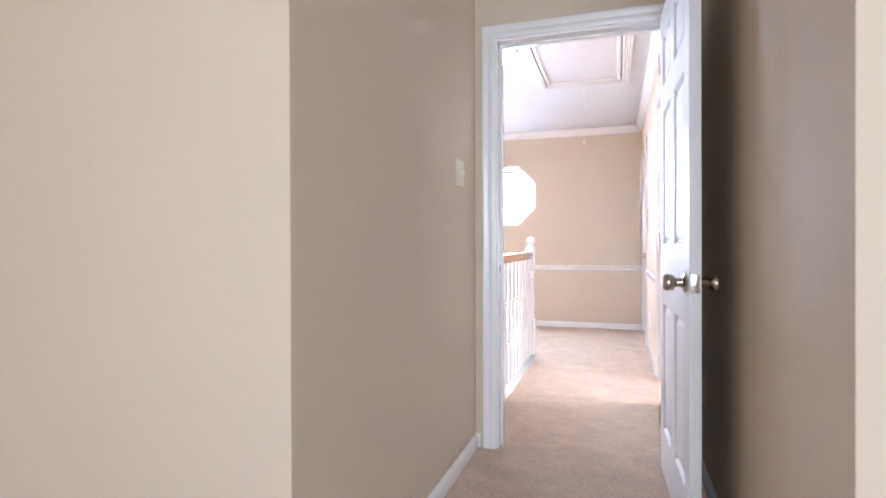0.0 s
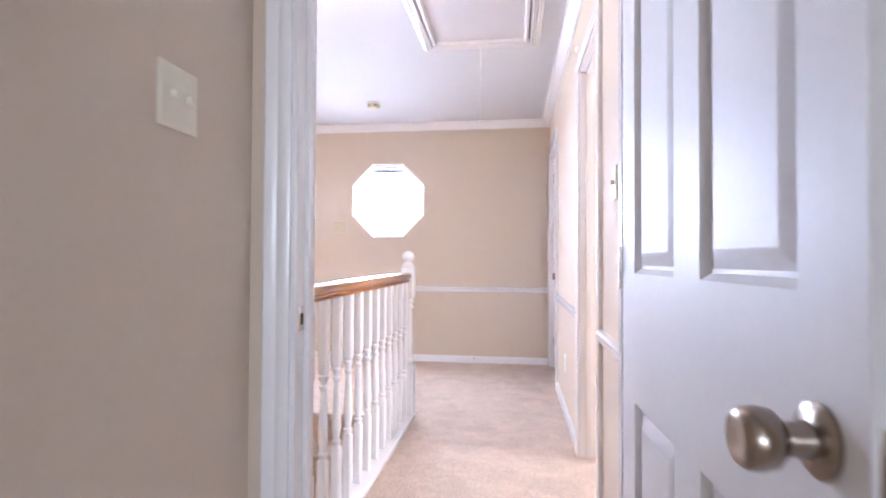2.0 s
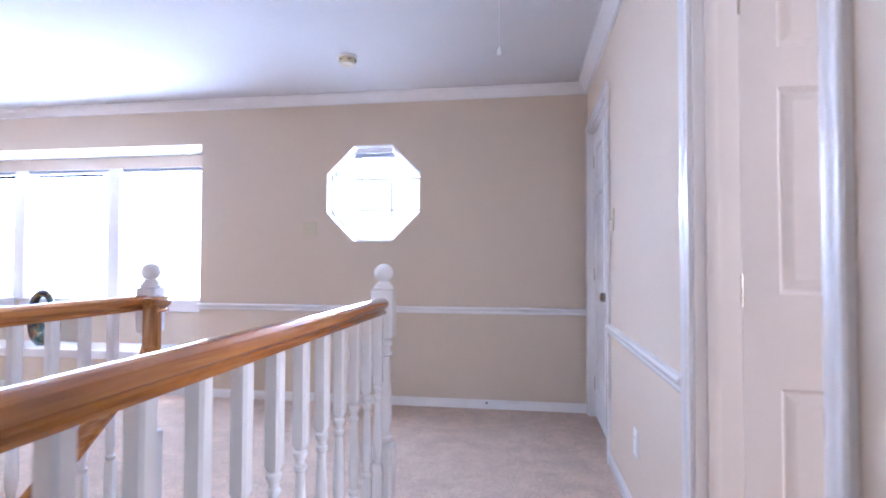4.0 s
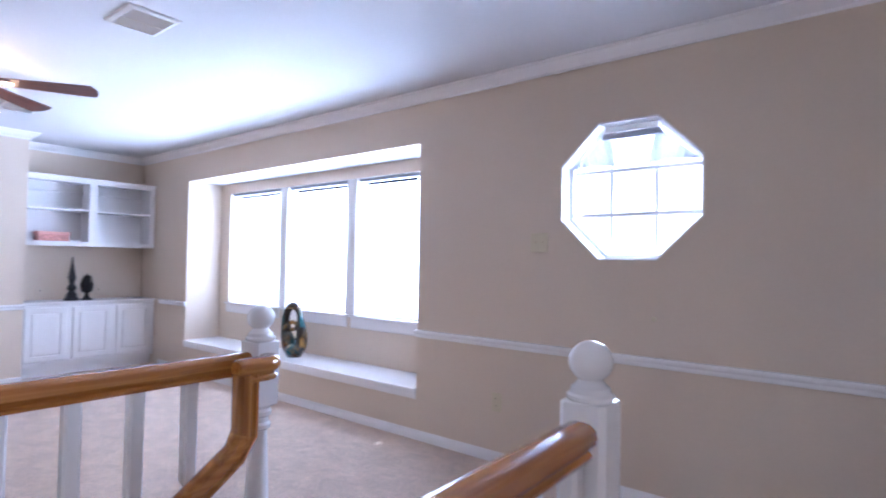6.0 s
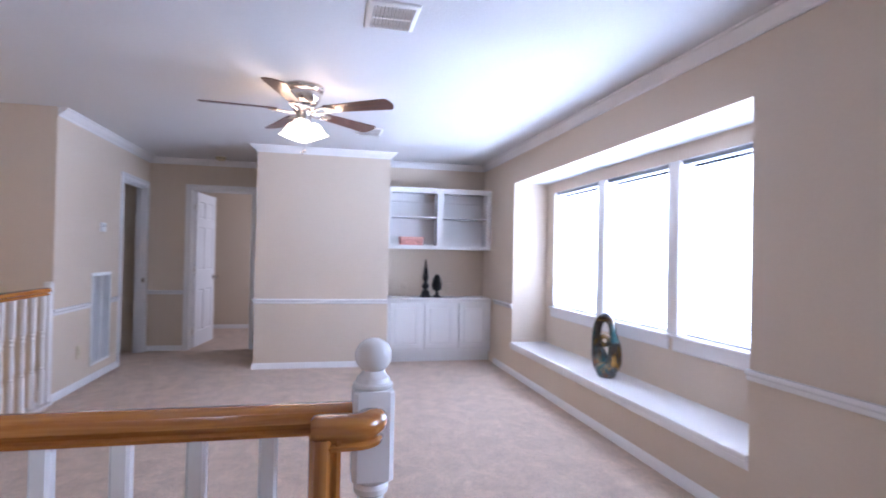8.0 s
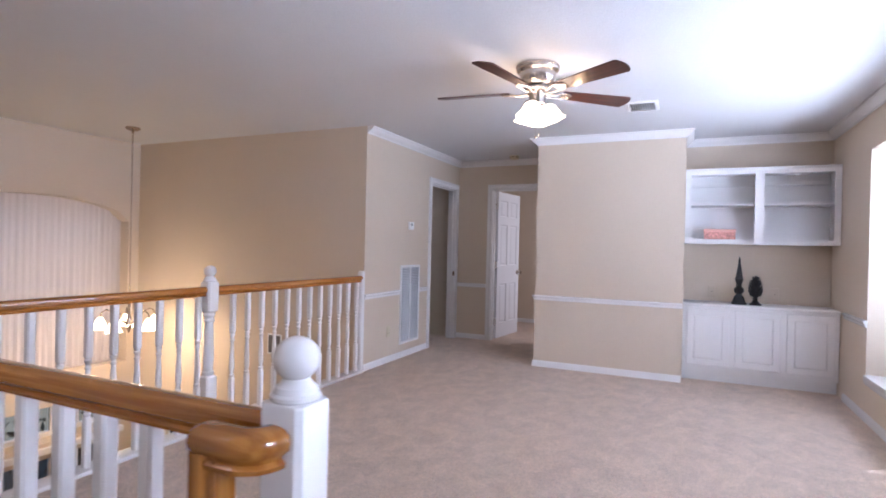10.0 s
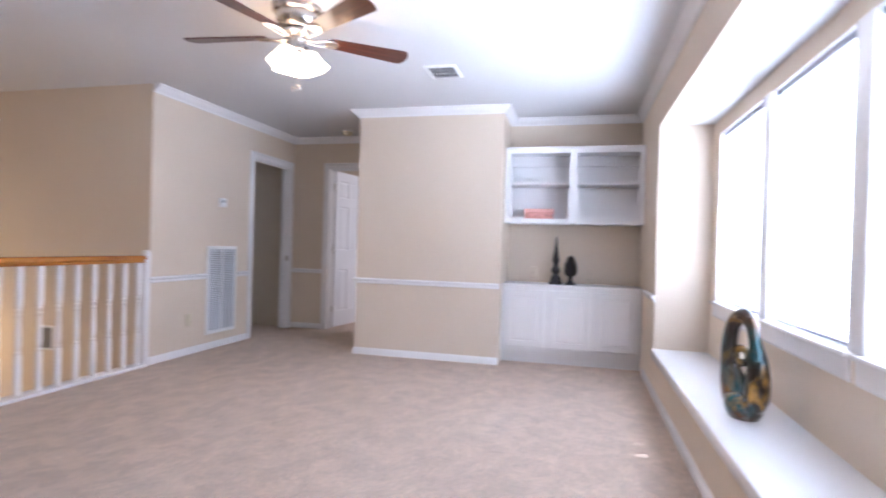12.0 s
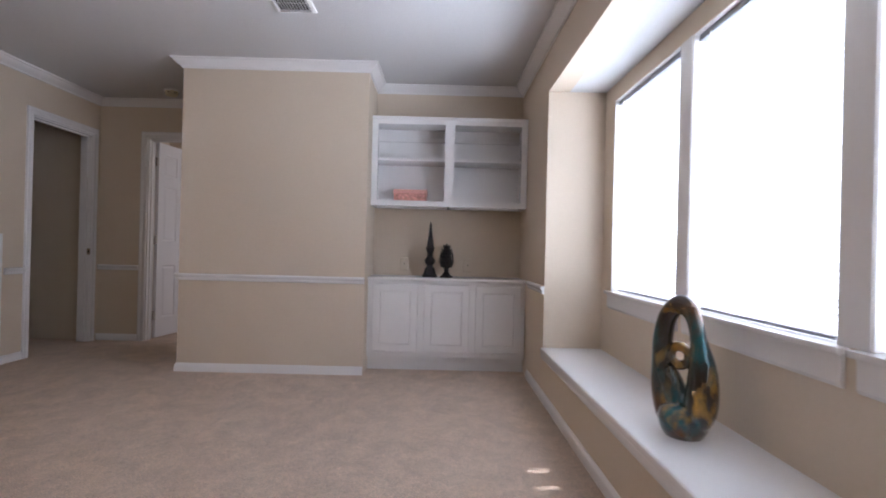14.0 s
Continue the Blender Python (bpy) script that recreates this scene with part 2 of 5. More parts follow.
# ---------------------------------------------------------------- mesh helpers
def mesh_of(name, bm, mat, smooth=40):
    bmesh.ops.recalc_face_normals(bm, faces=bm.faces)
    me = bpy.data.meshes.new(name)
    bm.to_mesh(me)
    bm.free()
    if mat:
        me.materials.append(mat)
    if smooth:
        me.polygons.foreach_set("use_smooth", [True] * len(me.polygons))
        me.set_sharp_from_angle(angle=radians(smooth))
    return me


def part(name, bm, mat, parent=None, label="", smooth=40):
    ob = new(name, mesh_of(name, bm, mat, smooth))
    if parent:
        ob.parent = parent
    return tagged(ob, label)


def shared(name, me, m, parent):
    ob = new(name, me)
    ob.parent = parent
    ob.matrix_basis = m
    return ob


def thing(name, m, label, category, group=""):
    ob = new(name)
    ob.empty_display_size = 0.05
    ob.matrix_basis = m
    return tagged(ob, label, category, group)


def setting(ob, label="", category=""):
    return tagged(ob, label, category, kind="structure")


def box(bm, x0, x1, y0, y1, z0, z1, bevel=0.0):
    made = bmesh.ops.create_cube(bm, size=1, matrix=Matrix.Translation(((x0 + x1) / 2, (y0 + y1) / 2, (z0 + z1) / 2))
                                 @ Matrix.Diagonal((abs(x1 - x0), abs(y1 - y0), abs(z1 - z0), 1)))["verts"]
    if bevel:
        edges = {e for v in made for e in v.link_edges}
        bmesh.ops.bevel(bm, geom=list(edges), offset=bevel, segments=2, profile=0.6, affect="EDGES")
    return bm


def boxes(*rows, bevel=0.0):
    bm = bmesh.new()
    for r in rows:
        box(bm, *r, bevel=bevel)
    return bm


def skin(bm, rings, close=True, caps=True):
    """Faces between rings of points that go round in step."""
    vs = [[bm.verts.new(p) for p in r] for r in rings]
    for a, b in zip(vs, vs[1:]):
        k = len(a)
        for i in range(k if close else k - 1):
            bm.faces.new((a[i], a[(i + 1) % k], b[(i + 1) % k], b[i]))
    if caps:
        bm.faces.new(vs[0][::-1])
        bm.faces.new(vs[-1])
    return bm


def ring(z, r, square=False, k=16, cx=0.0, cy=0.0):
    out = []
    for i in range(k):
        a = 2 * math.pi * (i + 0.5) / k
        c, s = math.cos(a), math.sin(a)
        f = r / max(abs(c), abs(s)) if square else r
        out.append((cx + c * f, cy + s * f, z))
    return out


def lathe(rows, k=20, cx=0.0, cy=0.0, bm=None):
    """rows: (z, radius) or (z, half width, True) for a square section."""
    return skin(bm or bmesh.new(), [ring(r[0], max(r[1], 0.0006), len(r) > 2, k, cx, cy) for r in rows])


def sweep(bm, points, radius, k=10, closed=False):
    """A round bar along points; radius a number or one for each point."""
    pts = [Vector(p) for p in points]
    n = len(pts)
    rings, up = [], None
    for i, p in enumerate(pts):
        a = pts[(i - 1) % n] if closed or i else p
        b = pts[(i + 1) % n] if closed or i < n - 1 else p
        t = (b - a).normalized()
        up = (Vector((0, 0, 1)) if abs(t.z) < 0.9 else Vector((1, 0, 0))) if up is None else up
        u = (up - t * up.dot(t)).normalized()
        up, v = u, t.cross(u)
        r = radius[i] if isinstance(radius, (list, tuple)) else radius
        rings.append([p + u * (math.cos(2 * math.pi * j / k) * r) + v * (math.sin(2 * math.pi * j / k) * r)
                      for j in range(k)])
    if closed:
        rings.append(rings[0])
    skin(bm, rings, caps=not closed)
    if closed:
        bmesh.ops.remove_doubles(bm, verts=bm.verts, dist=1e-5)
    return bm


def wall_panel(axis, at, thick, u0, u1, z0, z1, holes=(), bm=None):
    """A wall in the plane axis = at, from there through thick, with rectangular holes (u0, u1, z0, z1)."""
    bm = bm or bmesh.new()
    us = sorted({u0, u1, *[h[k] for h in holes for k in (0, 1)]})
    zs = sorted({z0, z1, *[h[k] for h in holes for k in (2, 3)]})

    def is_open(u, z):
        return any(h[0] < u < h[1] and h[2] < z < h[3] for h in holes)

    def pt(u, d, z):
        return (at + d, u, z) if axis == "x" else (u, at + d, z)
    grid = {}

    def v(u, d, z):
        key = (round(u, 5), round(d, 5), round(z, 5))
        if key not in grid:
            grid[key] = bm.verts.new(pt(u, d, z))
        return grid[key]
    cells = {(i, j): not is_open((us[i] + us[i + 1]) / 2, (zs[j] + zs[j + 1]) / 2)
             for i in range(len(us) - 1) for j in range(len(zs) - 1)}
    for (i, j), solid in cells.items():
        if not solid:
            continue
        a, b, c, e = us[i], us[i + 1], zs[j], zs[j + 1]
        for dd in (0, thick):
            bm.faces.new((v(a, dd, c), v(b, dd, c), v(b, dd, e), v(a, dd, e)))
        for ni, nj, p, q in ((i - 1, j, (a, c), (a, e)), (i + 1, j, (b, c), (b, e)), (i, j - 1, (a, c), (b, c)),
                             (i, j + 1, (a, e), (b, e))):
            if not cells.get((ni, nj), False):
                bm.faces.new((v(p[0], 0, p[1]), v(q[0], 0, q[1]), v(q[0], thick, q[1]), v(p[0], thick, p[1])))
    return bm


CROWN = [(0, 0), (0.010, 0), (0.012, 0.012), (0.022, 0.020), (0.040, 0.032), (0.056, 0.048), (0.062, 0.058), (0.072, 0.060),
         (0.074, 0.0735), (0, 0.0735)]
CHAIR = [(0, 0), (0.010, 0.002), (0.014, 0.010), (0.014, 0.024), (0.020, 0.030), (0.026, 0.036), (0.028, 0.046), (0.022, 0.054), (0, 0.055)]
BASE = [(0, 0), (0.014, 0), (0.014, 0.046), (0.011, 0.053), (0.006, 0.060), (0.004, 0.067), (0, 0.067)]
CASING = [(0, 0), (0.012, 0.0), (0.016, 0.010), (0.016, 0.022), (0.012, 0.032), (0.018, 0.044), (0.019, 0.060), (0.014, 0.066), (0, 0.066)]


def run(bm, p0, p1, out, z, profile, m0=0, m1=0):
    """A moulding along the wall from p0 to p1 that stands out towards out; m: 1 at an outer corner, -1 at an inner one."""
    a, b, o = Vector((*p0, 0)), Vector((*p1, 0)), Vector((*out, 0))
    t = (b - a).normalized()
    rings = []
    for p, s, m in ((a, -1, m0), (b, 1, m1)):
        rings.append([p + o * (d + 0.0005) + t * (s * m * d) + Vector((0, 0, z + h)) for d, h in profile])
    return skin(bm, rings)


def casing(axis, at, out, u0, u1, top, bm=None):
    """Three mitred boards round a door opening on the face axis = at."""
    bm = bm or bmesh.new()

    def pt(u, d, z):
        return (at + out * d, u, z) if axis == "x" else (u, at + out * d, z)
    for side, u in ((-1, u0), (1, u1)):
        skin(bm, [[pt(u + side * (w - 0.006), d + 0.0005, 0.0) for d, w in CASING],
                  [pt(u + side * (w - 0.006), d + 0.0005, top + w - 0.006) for d, w in CASING]])
    skin(bm, [[pt(u0 - (w - 0.006), d + 0.0005, top + w - 0.006) for d, w in CASING],
              [pt(u1 + (w - 0.006), d + 0.0005, top + w - 0.006) for d, w in CASING]])
    return bm


def jambs(axis, at, thick, u0, u1, top, stop_at):
    """Lining of a door opening with its stop."""
    lo, hi = sorted((at, at + thick))
    rows = [(u0, u0 + 0.018, 0, top), (u1 - 0.018, u1, 0, top), (u0 + 0.018, u1 - 0.018, top - 0.018, top)]
    stops = [(u0 + 0.018, u0 + 0.030, 0, top - 0.018), (u1 - 0.030, u1 - 0.018, 0, top - 0.018),
             (u0 + 0.030, u1 - 0.030, top - 0.030, top - 0.018)]
    bm = bmesh.new()
    for rs, a, b in ((rows, lo - 0.001, hi + 0.001), (stops, stop_at - 0.017, stop_at + 0.017)):
        for r in rs:
            box(bm, *((a, b, r[0], r[1], r[2], r[3]) if axis == "x" else (r[0], r[1], a, b, r[2], r[3])), bevel=0.0015)
    return bm


# ---------------------------------------------------------------- structure
def structure():
    # floors, with the stair well left open
    bm = boxes((END_X - 3.0, R2X + 0.05, VENT_Y - 0.10, 0.0, -0.3, 0.0), (R2X + 0.05, R1X - 0.05, NEWEL_Y - 0.02, 0.0, -0.3, 0.0),
               (R1X - 0.05, EAST + 0.12, DOOR_S, 0.0, -0.3, 0.0), (-2.2, 3.6, -9.6, DOOR_S, -0.3, 0.0),
               (EAST + 0.12, 3.4, DOOR_S, 0.3, -0.3, 0.0), (END_X - 3.0, VOID_W - 0.06, -6.2, VENT_Y - 0.10, -0.3, 0.0))
    setting(part("floor", bm, CARPET, smooth=0), "beige cut-pile carpet with brushed patches", "floor")
    setting(part("floor_lower", boxes((VOID_W - 1.5, -1.0, VOID_S - 0.2, -1.2, LOW - 0.1, LOW)), TILE, smooth=0),
            "pale stone floor of the storey below", "floor")
    setting(part("ceiling", boxes((END_X - 3.0, 3.6, -9.7, 0.12, H, H + 0.12)), CEIL, smooth=0),
            "white lightly textured plaster ceiling", "ceiling")

    # north wall with the bay and an eight-sided hole
    a = OCT_A
    bm = wall_panel("y", 0.0, 0.14, ALCOVE - 0.12, 0.12, 0.0, H,
                    [(BAY_L, BAY_R, BENCH - 0.03, BAY_TOP), (OCT_X - a, OCT_X + a, OCT_Z - a, OCT_Z + a)])
    h = a * math.tan(math.pi / 8)
    for sx in (-1, 1):
        for sz in (-1, 1):
            tri = [(OCT_X + sx * a, OCT_Z + sz * a), (OCT_X + sx * h, OCT_Z + sz * a), (OCT_X + sx * a, OCT_Z + sz * h)]
            skin(bm, [[(x, 0.0, z) for x, z in tri], [(x, 0.14, z) for x, z in tri]])
    setting(part("wall_north", bm, WALL, smooth=0), "beige painted wall with a window seat bay", "wall")
    # bay: sides, soffit, back wall with three openings
    back = BAY_D
    wins = [(a, b, 0.755, 1.97) for a, b in BAY_WINDOWS]
    bm = wall_panel("y", back, 0.12, BAY_L - 0.1, BAY_R + 0.1, BENCH - 0.03, BAY_TOP + 0.08, wins)
    box(bm, BAY_L - 0.1, BAY_L, 0.14, back, BENCH - 0.03, BAY_TOP)
    box(bm, BAY_R, BAY_R + 0.1, 0.14, back, BENCH - 0.03, BAY_TOP)
    setting(part("wall_bay", bm, WALL, smooth=0), "beige painted wall of the window bay", "wall")
    setting(part("soffit", boxes((BAY_L - 0.1, BAY_R + 0.1, 0.14, back, BAY_TOP, BAY_TOP + 0.08)), CEIL, smooth=0),
            "white painted soffit of the window bay", "soffit")
    # east wall
    bm = wall_panel("x", EAST, 0.12, DOOR_N, 0.0, 0.0, H, [(-0.955, -0.07, 0.0, 2.05), (-3.175, -2.485, 0.0, 2.05)])
    setting(part("wall_east", bm, WALL, smooth=0), "beige painted hall wall with two doorways", "wall")
    # wall with the bedroom door and the short passage behind it
    bm = wall_panel("y", DOOR_N, DOOR_S - DOOR_N, PASS_W - 0.12, 0.18, 0.0, H, [(-0.875, -0.07, 0.0, 2.035)])
    setting(part("wall_south", bm, WALL, smooth=0), "beige painted wall with an open doorway", "wall")
    bm = boxes((PASS_W - 0.11, PASS_W, PASS_S, DOOR_S, 0.0, H), (-2.2, PASS_W - 0.11, PASS_S, PASS_S + 0.11, 0.0, H))
    setting(part("wall_passage_west", bm, WALL, smooth=0), "beige painted passage wall with an outer corner", "wall")
    bm = boxes((PASS_E, PASS_E + 0.12, PASS_S, DOOR_S, 0.0, H), (PASS_E + 0.12, 3.6, PASS_S, PASS_S + 0.12, 0.0, H))
    setting(part("wall_passage_east", bm, WALL, smooth=0), "beige painted passage wall", "wall")
    bm = wall_panel("y", -9.5, -0.12, -2.2, 3.6, 0.0, H, [(-0.5, 1.3, 0.85, 2.1)])
    box(bm, -2.2, -2.08, -9.5, PASS_S, 0.0, H), box(bm, 3.48, 3.6, -9.5, PASS_S, 0.0, H)
    setting(part("wall_bedroom", bm, WALL, smooth=0), "beige painted bedroom walls", "wall")
    # room beyond the hall's open doorway
    bm = wall_panel("x", 3.1, 0.12, DOOR_S, 0.3, 0.0, H, [(-3.2, -2.0, 0.9, 2.1)])
    box(bm, 0.18, 3.1, DOOR_S, DOOR_S + 0.12, 0.0, H), box(bm, 0.12, 3.1, -1.2, -1.08, 0.0, H)
    setting(part("wall_side_room", bm, WALL, smooth=0), "beige painted walls of the side room", "wall")
    # west end: alcove, projecting wall, corridor
    bm = boxes((ALCOVE - 0.12, ALCOVE, BUMP_N, 0.0, 0.0, H), (END_X, BUMP, BUMP_S, BUMP_N, 0.0, H))
    setting(part("wall_west", bm, WALL, smooth=0), "beige painted projecting wall beside an alcove", "wall")
    bm = wall_panel("x", END_X, -0.12, VENT_Y - 0.1, BUMP_S + 0.1, 0.0, H, [(-3.68, -2.92, 0.0, 2.05)])
    setting(part("wall_corridor_end", bm, WALL, smooth=0), "beige painted corridor wall with a doorway", "wall")
    bm = wall_panel("y", VENT_Y, -0.11, END_X, VOID_W, 0.0, H, [(-8.17, -7.37, 0.0, 2.05)])
    setting(part("wall_vent", bm, WALL, smooth=0), "beige painted wall with a return grille", "wall")
    bm = boxes((END_X - 0.05, VOID_W - 0.12, -5.5, -5.38, 0.0, H), (END_X - 0.1, END_X, -5.5, VENT_Y - 0.11, 0.0, H))
    setting(part("wall_closet", bm, WALL, smooth=0), "beige painted wall of the dim side room", "wall")
    bm = wall_panel("y", -1.5, 0.12, END_X - 3.0, END_X - 0.12, 0.0, H, [(-9.75, -8.65, 0.9, 2.1)])
    box(bm, END_X - 2.1, END_X - 2.0, -4.48, -1.5, 0.0, H), box(bm, END_X - 3.0, END_X - 0.12, -4.6, -4.48, 0.0, H)
    setting(part("wall_far_room", bm, WALL, smooth=0), "pale painted walls of the far room", "wall")
    # open hall below
    bm = wall_panel("x", VOID_W, -0.12, VOID_S - 0.12, VENT_Y - 0.11, LOW, H)
    setting(part("wall_void_west", bm, WALL, smooth=0), "tan painted wall of the two-storey hall", "wall")
    ax0, ax1 = -5.75, -3.75
    bm = wall_panel("y", VOID_S, -0.3, VOID_W, VOID_E, LOW, H, [(ax0, ax1, -0.23, 1.72), (-5.67, -3.83, -0.95, -0.57), (-5.67, -3.83, LOW, -1.12)])
    n = 14

    def crest(x):
        u = (x - (ax0 + ax1) / 2) / ((ax1 - ax0) / 2)
        return 1.47 + 0.24 * math.sqrt(max(0, 1 - u * u))
    for i in range(n):
        x0, x1 = ax0 + (ax1 - ax0) * i / n, ax0 + (ax1 - ax0) * (i + 1) / n
        q = [(x0, crest(x0)), (x1, crest(x1)), (x1, 1.72), (x0, 1.72)]
        skin(bm, [[(x, VOID_S, z) for x, z in q], [(x, VOID_S - 0.3, z) for x, z in q]])
    setting(part("wall_void_south", bm, WALL, smooth=0), "tan painted wall with an arched niche window", "wall")
    bm = boxes((VOID_E, -2.2, VOID_S - 0.3, PASS_S + 0.11, LOW, H), (VOID_E, PASS_W - 0.11, PASS_S + 0.115, PASS_S + 0.16, LOW, H),
               (PASS_W - 0.112, PASS_W - 0.092, PASS_S + 0.16, DOOR_N, LOW, 0.0), (-2.2, -1.05, PASS_S, PASS_S + 0.11, LOW, 0.0))
    setting(part("wall_void_east", bm, WALL, smooth=0), "tan painted wall of the two-storey hall", "wall")
    bm = boxes((VOID_W, R2X - 0.05, VENT_Y - 0.12, VENT_Y - 0.09, LOW, -0.02), (R2X - 0.05, R2X + 0.05, VENT_Y - 0.12, NEWEL_Y - 0.02, LOW, -0.02),
               (R1X - 0.05, R1X + 0.05, DOOR_N, NEWEL_Y - 0.02, LOW, -0.02), (R2X - 0.05, R1X + 0.05, -1.4, -1.3, LOW, -0.3))
    setting(part("wall_under_landing", bm, WALL, smooth=0), "tan painted walls round the stair well", "wall")


def mouldings():
    w, e, s, n = (-1, 0), (1, 0), (0, -1), (0, 1)
    cz = H - 0.074
    bm = bmesh.new()
    for p0, p1, out, a, b in (((ALCOVE, 0), (EAST, 0), s, -1, -1), ((EAST, 0), (EAST, DOOR_N), w, -1, -1), ((EAST, DOOR_N), (PASS_W - 0.12, DOOR_N), n, -1, 0),
                              ((ALCOVE, BUMP_N), (ALCOVE, 0), e, -1, -1), ((BUMP, BUMP_N), (ALCOVE, BUMP_N), n, 1, -1),
                              ((BUMP, BUMP_S), (BUMP, BUMP_N), e, 1, 1), ((END_X, BUMP_S), (BUMP, BUMP_S), s, -1, 1),
                              ((END_X, VENT_Y), (END_X, BUMP_S), e, -1, -1), ((VOID_W, VENT_Y), (END_X, VENT_Y), n, 0, -1)):
        run(bm, p0, p1, out, cz, CROWN, a, b)
    setting(part("crown_moulding", bm, TRIM, smooth=25), "white painted crown moulding", "trim")
    bm = bmesh.new()
    z = 0.708
    for p0, p1, out, a, b in (((BAY_R - 0.006, 0), (EAST, 0), s, 0, -1), ((-7.05, 0), (BAY_L + 0.006, 0), s, 0, 0), ((EAST, -1.02), (EAST, -2.42), w, 0, 0),
                              ((EAST, -3.24), (EAST, DOOR_N), w, 0, -1), ((BUMP, BUMP_S), (BUMP, BUMP_N), e, 1, 0), ((END_X, BUMP_S), (BUMP, BUMP_S), s, -1, 1),
                              ((END_X, VENT_Y), (END_X, -3.746), e, -1, 0), ((VOID_W, VENT_Y), (-6.60, VENT_Y), n, 0, 0),
                              ((-7.11, VENT_Y), (-7.305, VENT_Y), n, 0, 0)):
        run(bm, p0, p1, out, z, CHAIR, a, b)
    setting(part("chair_rail", bm, TRIM, smooth=25), "white painted chair rail", "trim")
    bm = bmesh.new()
    for p0, p1, out, a, b in (((-7.05, 0), (EAST, 0), s, 0, -1), ((EAST, -1.02), (EAST, -2.42), w, 0, 0), ((EAST, -3.24), (EAST, DOOR_N), w, 0, -1),
                              ((BUMP, BUMP_S), (BUMP, BUMP_N), e, 1, 0), ((END_X, BUMP_S), (BUMP, BUMP_S), s, -1, 1), ((END_X, VENT_Y), (END_X, -3.746), e, -1, 0),
                              ((VOID_W, VENT_Y), (-7.305, VENT_Y), n, 0, 0), ((PASS_W, DOOR_S), (PASS_W, PASS_S), e, -1, 1), ((PASS_W, PASS_S), (-2.08, PASS_S), s, 1, 0),
                              ((PASS_E, DOOR_S), (PASS_E, PASS_S), w, -1, 1), ((PASS_E, PASS_S), (3.4, PASS_S), s, 1, 0),
                              ((END_X - 0.12, -5.38), (VOID_W - 0.12, -5.38), n, 0, 0), ((END_X - 2.0, -4.48), (END_X - 2.0, -1.5), e, 0, 0),
                              ((PASS_W, DOOR_S), (-0.95, DOOR_S), s, -1, 0)):
        run(bm, p0, p1, out, 0.0, BASE, a, b)
    setting(part("baseboard", bm, TRIM, smooth=25), "white painted baseboard", "trim")


def door_trim():
    for i, (ax, at, out, u0, u1, top, th, stop) in enumerate((
            ("x", EAST, -1, -0.955, -0.07, 2.05, 0.12, 0.075), ("x", EAST, -1, -3.175, -2.485, 2.05, 0.12, 0.045),
            ("y", DOOR_S, -1, -0.875, -0.07, 2.035, 0.12, DOOR_N - 0.05), ("x", END_X, 1, -3.68, -2.92, 2.05, -0.12, END_X - 0.05),
            ("y", VENT_Y, 1, -8.17, -7.37, 2.05, -0.11, VENT_Y - 0.05))):
        bm = casing(ax, at, out, u0, u1, top)
        if i == 2:
            casing(ax, DOOR_N, 1, u0, u1, top, bm)
        ob = setting(part("door_casing", bm, TRIM, smooth=25), "white painted moulded door casing", "trim")
        part("jamb", jambs(ax, at, th, u0, u1, top, stop), TRIM, ob, smooth=25)
        if i in (2, 4):
            # strike plate on the latch jamb
            x = -0.857 if i == 2 else -8.152
            y = DOOR_S + 0.02 if i == 2 else VENT_Y - 0.025
            bm = boxes((x - 0.001, x + 0.002, y - 0.002, y + 0.03, 0.86, 0.92), bevel=0.0008)
            plate = part("strike_plate", bm, NICKEL, ob, "nickel strike plate")
            part("latch_hole", boxes((x + 0.0015, x + 0.003, y + 0.008, y + 0.02, 0.876, 0.904)), DARK, plate)


# ---------------------------------------------------------------- doors
def knob_rows(side):
    return [(0.0, 0.032), (0.004, 0.033), (0.008, 0.028), (0.011, 0.016), (0.030, 0.014), (0.034, 0.019), (0.040, 0.025), (0.052, 0.0275),
            (0.062, 0.0265), (0.068, 0.022), (0.0685, 0.014), (0.066, 0.006)]


